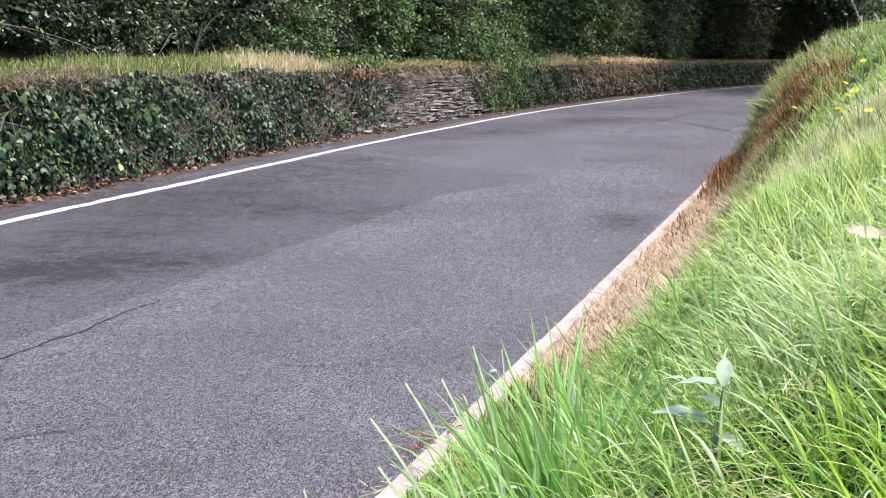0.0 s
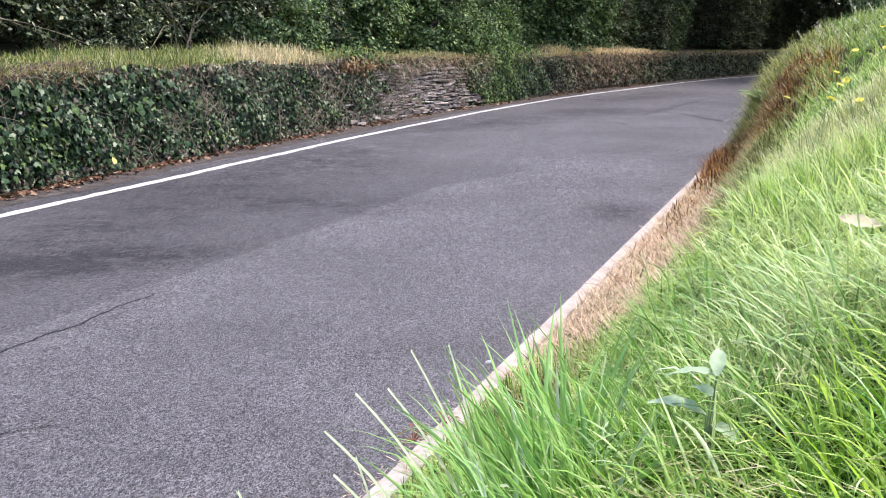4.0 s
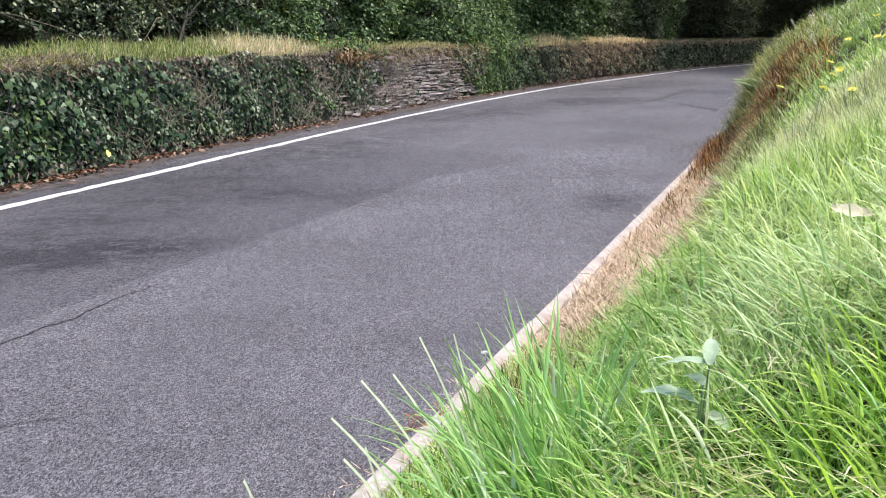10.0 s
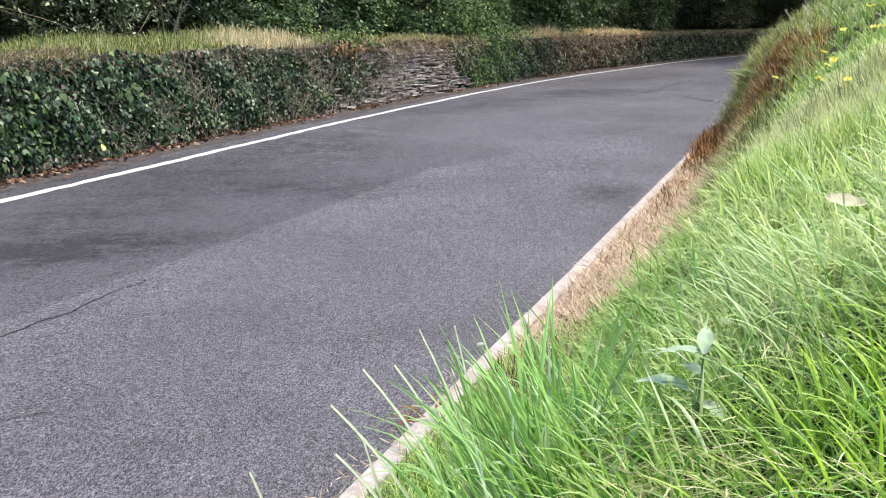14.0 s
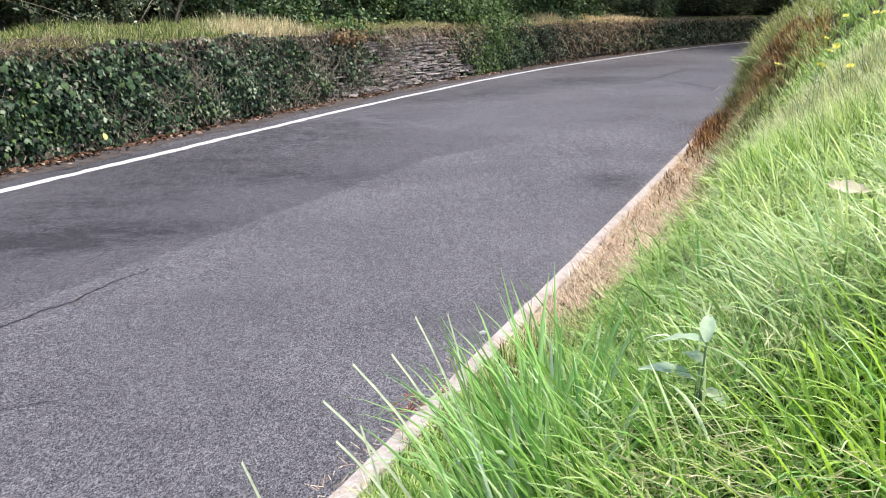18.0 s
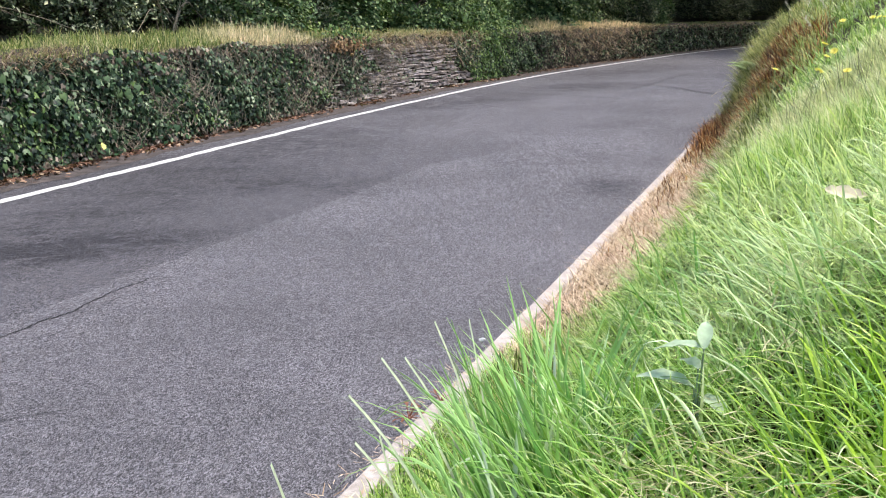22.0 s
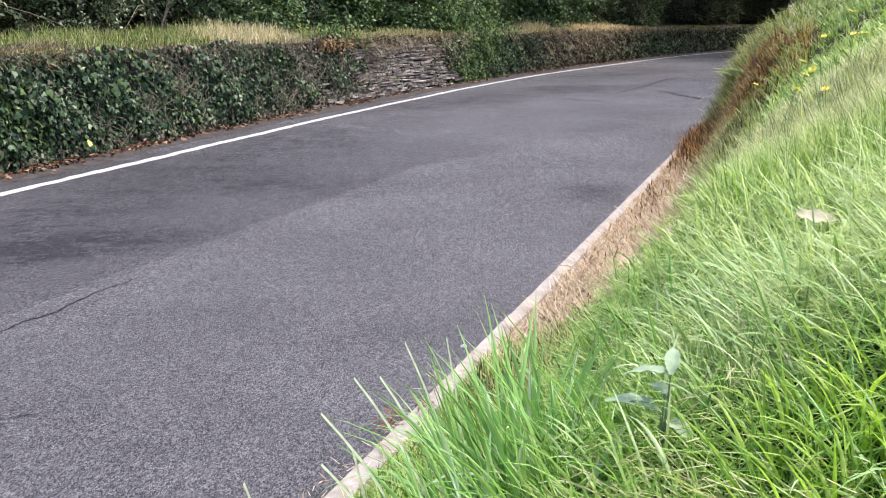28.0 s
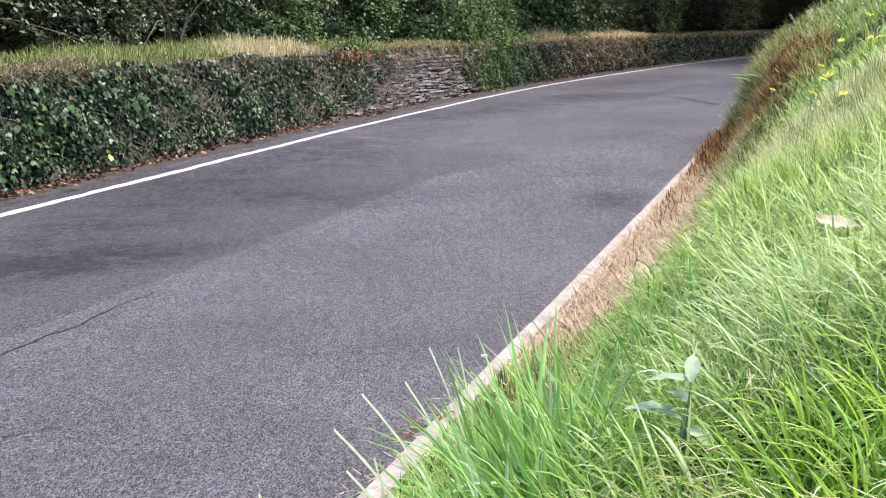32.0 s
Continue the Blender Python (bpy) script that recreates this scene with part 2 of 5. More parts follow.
def stone_material(name, a, b, c2, joined_up=False):
    m = Mat(name, 0.9, 0.2)
    base = m.ramp(m.island() if joined_up else m.chance(), [(0.0, a), (0.5, b), (1.0, c2)])
    n1 = m.noise(14.0, 6.0, 0.7)
    c = m.mix(1.0, base, m.ramp(n1, [(0.3, (0.6, 0.6, 0.6)), (0.7, (1.25, 1.22, 1.2))]), "MULTIPLY")
    c = m.mix(m.grey(m.noise(35.0, 3.0), 0.6, 0.68, 0.0, 0.7), c, (0.42, 0.42, 0.38))
    m.colour(c)
    m.bump(n1, 0.8, 0.02)
    return m.m


def concrete_material():
    m = Mat("kerb_concrete", 0.85, 0.25)
    n1 = m.noise(22.0, 6.0, 0.7)
    c = m.ramp(n1, [(0.25, (0.20, 0.175, 0.155)), (0.5, (0.38, 0.345, 0.315)), (0.75, (0.50, 0.47, 0.44))])
    c = m.mix(m.grey(m.noise(5.0, 5.0, 0.7), 0.50, 0.70, 0.0, 0.7), c, (0.20, 0.165, 0.13))
    c = m.mix(m.grey(m.chance(), 0.0, 1.0, 0.0, 0.25), c, (0.5, 0.42, 0.38))
    m.colour(c)
    m.bump(m.noise(120.0, 4.0), 0.5, 0.006)
    return m.m


def paint_material():
    m = Mat("road_paint", 0.6, 0.35)
    n1 = m.noise(45.0, 5.0, 0.7)
    c = m.ramp(n1, [(0.22, (0.2, 0.2, 0.2)), (0.36, (0.50, 0.49, 0.475)), (0.8, (0.64, 0.63, 0.61))])
    m.colour(m.mix(m.grey(m.noise(3.0, 4.0), 0.5, 0.75, 0.0, 0.4), c, (0.42, 0.41, 0.40)))
    m.bump(m.voro(130.0), 0.5, 0.004)
    return m.m


def plain(name, colour, rough=0.6, share=0.0, vary=0.25):
    m = Mat(name, rough, 0.35)
    lo, hi = tuple(v * (1 - vary) for v in colour), tuple(min(1, v * (1 + vary)) for v in colour)
    c = m.mix(m.grey(m.noise(40.0, 4.0), 0.3, 0.7), lo, hi)
    m.colour(c)
    if share:
        m.thin(c, share)
    return m.m


ASPHALT = asphalt_material()
TAR = plain("dark_tar", (0.015, 0.015, 0.016), 0.75)
PAINT = paint_material()
CONCRETE = concrete_material()
STONE = stone_material("slate_stone", (0.17, 0.135, 0.118), (0.37, 0.315, 0.285), (0.54, 0.475, 0.435))
RUBBLE = stone_material("slate_rubble", (0.17, 0.135, 0.118), (0.37, 0.315, 0.285), (0.54, 0.475, 0.435), True)
# Near-black, so the shade in gaps behind ivy and stones is in the colour.
CORE_SHADE = soil_material("wall_core_shade", (0.022, 0.019, 0.017), (0.055, 0.046, 0.038), 12.0)
SOIL = soil_material("verge_soil", (0.03, 0.032, 0.014), (0.075, 0.06, 0.033), 5.0)
LITTER_SOIL = soil_material("gutter_dirt", (0.045, 0.038, 0.035), (0.098, 0.083, 0.077), 7.0)
WOOD_SOIL = soil_material("woodland_floor", (0.018, 0.02, 0.012), (0.05, 0.042, 0.028), 3.0)
FIELD = soil_material("field", (0.05, 0.09, 0.025), (0.10, 0.12, 0.05), 0.6)
GRASS = blade_material("green_grass", [(0.0, (0.05, 0.125, 0.016)), (0.27, (0.16, 0.32, 0.045)), (0.55, (0.40, 0.57, 0.135)), (0.78, (0.55, 0.67, 0.25)), (0.93, (0.63, 0.71, 0.37)), (1.0, (0.74, 0.69, 0.42))], 0.40, 0.37, 0.9,
                       # First zone is dry, the next three greener; the last is painted lighter against shade.
                       (1.1, 0.62, (0.52, 0.51, 0.22)), ((1.5, 3.5, 0.7, 1.6, -20, (0.58, 0.56, 0.36), 0.9), (3.7, 9.6, 1.7, 4.0, -20, (0.20, 0.25, 0.08), 0.95), (2.6, 6.6, 0.9, 1.8, -20, (0.20, 0.31, 0.08), 0.85), (0.33, 1.15, 0.75, 1.05, -10, (0.23, 0.42, 0.06), 0.8), (0.72, 1.65, 0.45, 0.75, -15, (0.66, 0.75, 0.40), 0.9)))
TALL = blade_material("tall_grass", [(0.0, (0.06, 0.17, 0.025)), (0.3, (0.13, 0.33, 0.05)), (0.6, (0.29, 0.49, 0.15)), (0.84, (0.52, 0.64, 0.40)), (1.0, (0.78, 0.81, 0.70))], 0.2, 0.28)
DEEP = blade_material("deep_green_grass", [(0.0, (0.03, 0.10, 0.010)), (0.4, (0.13, 0.31, 0.035)), (0.75, (0.31, 0.49, 0.12)), (1.0, (0.54, 0.65, 0.34))], 0.3, 0.3)
THATCH = blade_material("thatch", [(0.0, (0.16, 0.16, 0.06)), (0.5, (0.36, 0.35, 0.16)), (1.0, (0.60, 0.56, 0.34))], 0.25, 0.6)
FRESH = blade_material("fresh_grass", [(0.0, (0.16, 0.30, 0.03)), (0.5, (0.37, 0.55, 0.07)), (1.0, (0.60, 0.72, 0.20))], 0.47, 0.35)
OLIVE = blade_material("olive_grass", [(0.0, (0.05, 0.065, 0.018)), (0.35, (0.17, 0.20, 0.058)), (0.7, (0.37, 0.39, 0.145)), (1.0, (0.62, 0.55, 0.31))], 0.48, 0.5)
STRAW = blade_material("straw", [(0.0, (0.20, 0.13, 0.08)), (0.5, (0.57, 0.42, 0.29)), (1.0, (0.84, 0.70, 0.54))], 0.2, 0.7)
FRINGE = blade_material("dry_fringe", [(0.0, (0.06, 0.042, 0.028)), (0.4, (0.20, 0.145, 0.09)), (1.0, (0.50, 0.39, 0.26))], 0.2, 0.7)
RUST = blade_material("dead_grass", [(0.0, (0.022, 0.012, 0.006)), (0.42, (0.125, 0.046, 0.015)), (0.74, (0.35, 0.155, 0.047)), (0.93, (0.56, 0.31, 0.11)), (1.0, (0.64, 0.52, 0.28))], 0.2, 0.7)
TOPGRASS = blade_material("wall_top_grass", [(0.0, (0.045, 0.075, 0.02)), (0.35, (0.14, 0.21, 0.05)), (0.7, (0.34, 0.37, 0.14)), (1.0, (0.66, 0.57, 0.34))], 0.4, 0.55, 0.7,
                         # Straw zones, and a near-black one whose colour holds the far bend's shade.
                         (0.8, 0.56, (0.40, 0.32, 0.19)), ((-2.05, 13.6, 1.0, 1.7, -20, (0.86, 0.70, 0.53), 0.8), (4.0, 28.5, 2.6, 7.0, -30, (0.70, 0.56, 0.38), 0.95), (6.6, 32.0, 2.2, 5.0, -36, (0.92, 0.70, 0.50), 0.95), (12.5, 41.0, 5.0, 8.0, -45, (0.09, 0.12, 0.06), 0.98), (-0.3, 18.5, 1.3, 2.6, -25, (0.52, 0.44, 0.27), 0.7), (-4.4, 5.6, 1.2, 1.8, -15, (0.42, 0.33, 0.20), 0.9)))
# Random per leaf; the darkest and palest tones stand for gaps and highlights.
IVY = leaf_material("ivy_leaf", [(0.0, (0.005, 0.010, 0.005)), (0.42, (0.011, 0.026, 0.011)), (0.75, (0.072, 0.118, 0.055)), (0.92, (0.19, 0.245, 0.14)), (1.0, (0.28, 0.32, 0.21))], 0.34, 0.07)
IVY_LIGHT = leaf_material("young_ivy_leaf", [(0.0, (0.014, 0.03, 0.010)), (0.45, (0.075, 0.135, 0.038)), (0.8, (0.165, 0.24, 0.075)), (1.0, (0.27, 0.33, 0.13))], 0.5, 0.2)
IVY_ONE = leaf_material("ivy_leaf_single", [(0.0, (0.018, 0.038, 0.02)), (0.6, (0.035, 0.075, 0.032)), (1.0, (0.085, 0.13, 0.05))], 0.5, 0.12, True)
BROWN_LEAF = leaf_material("dead_leaf", [(0.0, (0.022, 0.013, 0.009)), (0.5, (0.085, 0.045, 0.030)), (0.85, (0.22, 0.115, 0.075)), (1.0, (0.45, 0.33, 0.23))], 0.7, 0.1)
RUSSET = leaf_material("russet_leaf", [(0.0, (0.06, 0.035, 0.02)), (0.5, (0.24, 0.13, 0.07)), (1.0, (0.52, 0.34, 0.20))], 0.7, 0.15)
DEAD_IVY = leaf_material("dead_ivy_leaf", [(0.0, (0.014, 0.011, 0.008)), (0.5, (0.085, 0.064, 0.047)), (0.85, (0.23, 0.18, 0.14)), (1.0, (0.38, 0.31, 0.24))], 0.7, 0.1)
# Near-black leaves deepen the dark gaps, pale ones imitate glints.
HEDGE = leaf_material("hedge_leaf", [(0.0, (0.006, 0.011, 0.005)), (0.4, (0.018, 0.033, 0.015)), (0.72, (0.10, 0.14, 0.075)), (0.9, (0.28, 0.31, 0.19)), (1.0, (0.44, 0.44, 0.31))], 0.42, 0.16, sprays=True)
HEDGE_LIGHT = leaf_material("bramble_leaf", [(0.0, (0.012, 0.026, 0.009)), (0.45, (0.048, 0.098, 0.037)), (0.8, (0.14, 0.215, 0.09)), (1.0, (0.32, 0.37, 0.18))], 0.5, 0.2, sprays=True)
# Darker than the hedge leaves: shade of the far woods put into colour.
SHADED_TREE_LEAF = leaf_material("shaded_tree_leaf", [(0.0, (0.006, 0.012, 0.006)), (0.5, (0.024, 0.045, 0.023)), (0.85, (0.125, 0.17, 0.095)), (1.0, (0.30, 0.34, 0.22))], 0.42, 0.12, sprays=True)
BARK = soil_material("bark", (0.035, 0.028, 0.022), (0.10, 0.085, 0.07), 20.0)
STEM = plain("dry_stem", (0.20, 0.165, 0.12), 0.8, 0.0, 0.6)
GREEN_STEM = plain("flower_stem", (0.34, 0.38, 0.16), 0.6)
YELLOW = plain("yellow_petal", (0.92, 0.82, 0.17), 0.6, 0.25, 0.12)
DOCK = plain("dock_leaf", (0.36, 0.46, 0.29), 0.65, 0.25, 0.3)
PALE = plain("pale_dry_leaf", (0.60, 0.51, 0.37), 0.7, 0.25)
PALE_BLADE = plain("pale_grass_blade", (0.55, 0.62, 0.42), 0.45, 0.3)
DULL = blade_material("dull_growth", [(0.0, (0.03, 0.035, 0.012)), (0.4, (0.13, 0.165, 0.045)), (0.75, (0.29, 0.34, 0.11)), (1.0, (0.56, 0.50, 0.28))], 0.3, 0.5)
SAGE = blade_material("sage_grass", [(0.0, (0.13, 0.25, 0.06)), (0.5, (0.30, 0.44, 0.15)), (1.0, (0.50, 0.59, 0.33))], 0.3, 0.4)
FERN = plain("fern_green", (0.27, 0.36, 0.12), 0.55, 0.3, 0.3)
LIME = plain("yellow_green_leaf", (0.34, 0.46, 0.07), 0.5, 0.3)
RED_WEED = plain("reddish_weed", (0.26, 0.10, 0.055), 0.65, 0.2, 0.5)
YELLOW_LEAF = plain("yellowed_leaf", (0.62, 0.58, 0.16), 0.55, 0.2)
PLUME = plain("seed_plume", (0.62, 0.56, 0.44), 0.8, 0.3)

# ---- plan ----
RNG = np.random.default_rng(7)


def white_x(y):
    """The white edge line, x over y."""
    y = np.asarray(y, float)
    yy = np.maximum(y, 0)
    return -4.84 + 0.19 * yy + 0.00565 * yy ** 2 + 0.10 * np.minimum(y, 0)


LINE_Y = [0.0, 6.5, 8.5, 10.0, 12.0, 17.6, 19.4, 20.6, 23.0, 25.0, 29.0, 32.0, 35.0, 38.6, 41.5, 60.0]
LINE_OFF = [0.0, 0.0, 0.095, 0.14, 0.13, 0.10, 0.02, 0.05, -0.02, -0.01, 0.07, 0.08, -0.05, -0.10, 0.08, 0.0]


def line_x(y):
    """The painted line wanders a little off the even curve of the wall."""
    k = np.arange(-4, 5) * 0.2
    return white_x(y) + sum(np.interp(np.asarray(y, float) + d, LINE_Y, LINE_OFF) for d in k) / len(k)


def kerb_x(y):
    """The road side of the kerb, x over y."""
    y = np.asarray(y, float)
    x = -1.163 + 0.388 * np.maximum(y, -10) + 0.0045 * np.maximum(y - 9, 0) ** 2
    x = x + 0.0125 * np.minimum(np.maximum(y, -10) - 2, 0) ** 2
    return x + 0.08 * np.minimum(y + 10, 0)


def beside(fx, y, off, z=0.0):
    """Points off metres to the right of the line fx at y."""
    y = np.asarray(y, float)
    slope = (fx(y + 0.05) - fx(y - 0.05)) / 0.1
    k = 1 / np.sqrt(1 + slope ** 2)
    x0 = fx(y) + off * k
    y0 = y - off * slope * k
    return np.stack([x0, y0, np.broadcast_to(np.asarray(z, float), x0.shape)], -1)


BANK_S = [0.0, 0.13, 0.30, 0.46, 0.60, 0.76, 0.95, 1.2, 1.45, 2.1, 3.0, 6.0, 40.0]
BANK_Z = [0.0, 0.02, 0.04, 0.10, 0.28, 0.49, 0.655, 0.78, 0.90, 1.24, 1.62, 2.2, 2.9]


def bank_z(s, y):
    """Height of the grass bank, s metres right of the kerb."""
    s, y = np.asarray(s, float), np.asarray(y, float)
    grow = 1 + 0.06 * np.clip(y - 1, 0, 10)
    s = s + np.interp(y, [8.6, 11.5], [0.0, 0.28]) * np.clip((s - 0.05) * 8, 0, 1)
    lump = 0.03 * np.sin(y * 2.1 + s * 3) + 0.025 * np.sin(y * 4.7 - s * 5.1)
    lump = lump - 0.16 * np.exp(-((y - 5.3) / 1.3) ** 2 - ((s - 0.85) / 0.3) ** 2)
    lump = lump - 0.11 * np.exp(-((y - 7.3) / 0.55) ** 2 - ((s - 0.86) / 0.16) ** 2)
    z = np.interp(s, BANK_S, BANK_Z) * grow
    z = np.where(z > 1.35, 1.35 + (z - 1.35) * 0.3, z)
    return z + lump * np.clip((s - 0.3) * 2, 0, 1)


def sheet(name, grid, mat, label, category="", kind="structure", parent=None):
    """A mesh from a grid of points (rows, columns, 3)."""
    r, c = grid.shape[:2]
    idx = np.arange(r * c).reshape(r, c)
    a, b, d, e = idx[:-1, :-1].ravel(), idx[:-1, 1:].ravel(), idx[1:, 1:].ravel(), idx[1:, :-1].ravel()
    return np_mesh(name, grid.reshape(-1, 3), np.concatenate([np.stack([a, b, d], 1), np.stack([a, d, e], 1)]), mat, label, category, kind, parent, True)


def raw_mesh(name, verts, tris, mat, smooth=False):
    me = bpy.data.meshes.new(name)
    me.vertices.add(len(verts))
    me.vertices.foreach_set("co", np.asarray(verts, np.float32).ravel())
    me.loops.add(3 * len(tris))
    me.loops.foreach_set("vertex_index", np.asarray(tris, np.int32).ravel())
    me.polygons.add(len(tris))
    me.polygons.foreach_set("loop_start", np.arange(0, 3 * len(tris), 3, dtype=np.int32))
    if smooth:
        me.polygons.foreach_set("use_smooth", np.ones(len(tris), bool))
    me.update(calc_edges=True)
    me.materials.append(mat)
    return me


def np_mesh(name, verts, tris, mat, label="", category="", kind="", parent=None, smooth=False):
    ob = new(name, raw_mesh(name, verts, tris, mat, smooth))
    if parent:
        ob.parent = parent
    return tagged(ob, label, category, "", kind)


def part(name, bm, mat, parent, label=""):
    """One bmesh as one mesh object under a thing or a part."""
    me = bpy.data.meshes.new(name)
    bm.to_mesh(me)
    bm.free()
    me.materials.append(mat)
    ob = new(name, me)
    ob.parent = parent
    return tagged(ob, label)


def scatter(template, tris, pos, normal, spin, size):
    """Copies of a small flat template, laid with its z along normal: vertices and triangles."""
    n = len(pos)
    normal = normal / np.linalg.norm(normal, axis=1, keepdims=True)
    ref = np.where(np.abs(normal[:, 2:3]) < 0.9, np.array([[0, 0, 1.0]]), np.array([[1.0, 0, 0]]))
    a = np.cross(ref, normal)
    a /= np.linalg.norm(a, axis=1, keepdims=True)
    b = np.cross(normal, a)
    cs, sn = np.cos(spin)[:, None], np.sin(spin)[:, None]
    ex, ey = a * cs + b * sn, b * cs - a * sn
    t = np.asarray(template, float)
    v = pos[:, None, :] + size[:, None, None] * (t[None, :, 0:1] * ex[:, None] + t[None, :, 1:2] * ey[:, None] + t[None, :, 2:3] * normal[:, None])
    f = np.asarray(tris)[None] + (np.arange(n) * len(t))[:, None, None]
    return v.reshape(-1, 3), f.reshape(-1, 3)


def blades(root, azimuth, lean, bend, length, width):
    """Curved grass blades: vertices and triangles."""
    n = len(root)
    levels = np.array([0.0, 0.35, 0.7, 1.0])
    side = np.stack([-np.sin(azimuth), np.cos(azimuth), np.zeros(n)], 1)
    out = np.stack([np.cos(azimuth), np.sin(azimuth), np.zeros(n)], 1)
    turn = RNG.normal(0, 0.5, n)
    sd = side * np.cos(turn)[:, None] + out * np.sin(turn)[:, None]
    p = root.copy()
    rows = []
    prev = 0.0
    for lv, wd in zip(levels, (0.8, 1.0, 0.7, 0.0)):
        mid = lean + bend * (prev + lv) / 2
        step = (length * (lv - prev))[:, None]
        p = p + step * (out * np.sin(mid)[:, None] + np.array([[0, 0, 1.0]]) * np.cos(mid)[:, None])
        prev = lv
        if wd:
            rows += [p - sd * (width * wd / 2)[:, None], p + sd * (width * wd / 2)[:, None]]
        else:
            rows.append(p)
    v = np.stack(rows, 1)
    base = np.array([[0, 1, 3], [0, 3, 2], [2, 3, 5], [2, 5, 4], [4, 5, 6]])
    f = base[None] + (np.arange(n) * 7)[:, None, None]
    return v.reshape(-1, 3), f.reshape(-1, 3)


def folded_blades(root, azimuth, lean, bend, length, width):
    """Broad grass blades with a folded midrib and a long taper."""
    n = len(root)
    side = np.stack([-np.sin(azimuth), np.cos(azimuth), np.zeros(n)], 1)
    out = np.stack([np.cos(azimuth), np.sin(azimuth), np.zeros(n)], 1)
    turn = RNG.normal(0, 0.6, n)
    p, rows, prev = root.copy(), [], 0.0
    levels = (0.0, 0.18, 0.38, 0.58, 0.76, 0.9, 1.0)
    for lv, wd in zip(levels, (0.6, 0.85, 1.0, 0.95, 0.75, 0.4, 0.05)):
        mid = lean + bend * ((prev + lv) / 2) ** 1.6
        p = p + (length * (lv - prev))[:, None] * (out * np.sin(mid)[:, None] + np.array([[0, 0, 1.0]]) * np.cos(mid)[:, None])
        tw = turn * (0.4 + lv)
        sd = side * np.cos(tw)[:, None] + out * np.sin(tw)[:, None]
        nr = np.cross(sd, out * np.sin(mid)[:, None] + np.array([[0, 0, 1.0]]) * np.cos(mid)[:, None])
        w = (width * wd / 2)[:, None]
        rows += [p - sd * w + nr * w * 0.5, p, p + sd * w + nr * w * 0.5]
        prev = lv
    v = np.stack(rows, 1)
    base = []
    for k in range(6):
        for c in (0, 1):
            a = k * 3 + c
            base += [(a, a + 1, a + 4), (a, a + 4, a + 3)]
    f = np.array(base)[None] + (np.arange(n) * 21)[:, None, None]
    return v.reshape(-1, 3), f.reshape(-1, 3)


def tube(points, radii, sides=5):
    """A tapered tube along points: vertices and triangles."""
    pts = np.asarray(points, float)
    n = len(pts)
    d = np.gradient(pts, axis=0)
    d /= np.linalg.norm(d, axis=1, keepdims=True) + 1e-9
    ref = np.array([0.31, 0.2, 0.93]) if abs(d[0][2]) < 0.8 else np.array([1.0, 0.1, 0])
    a = np.cross(d, ref)
    a /= np.linalg.norm(a, axis=1, keepdims=True) + 1e-9
    b = np.cross(d, a)
    ang = np.arange(sides) * 2 * np.pi / sides
    v = pts[:, None] + np.asarray(radii)[:, None, None] * (np.cos(ang)[None, :, None] * a[:, None] + np.sin(ang)[None, :, None] * b[:, None])
    f = []
    for i in range(n - 1):
        for k in range(sides):
            p, q = i * sides + k, i * sides + (k + 1) % sides
            f += [(p, q, q + sides), (p, q + sides, p + sides)]
    return v.reshape(-1, 3), np.array(f)


def joined(pieces):
    vs, fs, k = [], [], 0
    for v, f in pieces:
        vs.append(v)
        fs.append(np.asarray(f) + k)
        k += len(v)
    return np.concatenate(vs), np.concatenate(fs)


# ---- ground, road, bank, wall ----
def make_ground():
    g = np.linspace(-1, 1, 41)
    gx = np.sign(g) * np.abs(g) ** 2.2 * 900
    xx, yy = np.meshgrid(gx, gx, indexing="ij")
    sheet("ground", np.stack([yy, xx, np.full_like(xx, -0.09)], -1), FIELD, "wide flat green field land under everything", "ground")


def make_road():
    ys = np.concatenate([np.arange(-60, 0, 2.0), np.arange(0, 45, 0.15), np.arange(45, 81, 2.0)])
    cols = [-0.62, -0.4, -0.1]
    left = np.stack([beside(white_x, ys, o, 0.0) for o in cols], 1)
    right = beside(kerb_x, ys, 0.0, 0.0)
    mids = [left[:, -1] * (1 - k) + right * k for k in (0.12, 0.3, 0.5, 0.7, 0.88, 1.0)]
    grid = np.stack([left[:, 0], left[:, 1], left[:, 2], *mids], 1)
    camber = np.array([-0.0, 0.0, 0.0, 0.004, 0.008, 0.01, 0.008, 0.004, 0.0])
    grid[:, :, 2] += camber
    road = sheet("road", grid, ASPHALT, "narrow grey asphalt lane with coarse worn chippings", "road")
    line = np.stack([beside(line_x, ys[ys > -30], o, 0.006) for o in (-0.056, 0.0, 0.056)], 1)
    wob = 0.008 * np.sin(line[:, :, 1] * 2.3) + RNG.normal(0, 0.009, line.shape[:2])
    line[:, 0, 0] += wob[:, 0]
    line[:, 2, 0] += wob[:, 2]
    sheet("edge_line", line, PAINT, "worn white painted line along the road edge", "road marking")
    ys2 = np.arange(-10, 60, 0.4)
    gut = np.stack([beside(white_x, ys2, o, z) for o, z in ((-0.75, 0.05), (-0.52, 0.022), (-0.34, 0.012), (-0.22, 0.003))], 1)
    gut[:, 3, 0] += 0.05 * np.sin(ys2 * 2.3) + 0.03 * np.sin(ys2 * 6.1)
    sheet("gutter", gut, LITTER_SOIL, "brown dirt strip between the white line and the wall", "gutter")
    return road


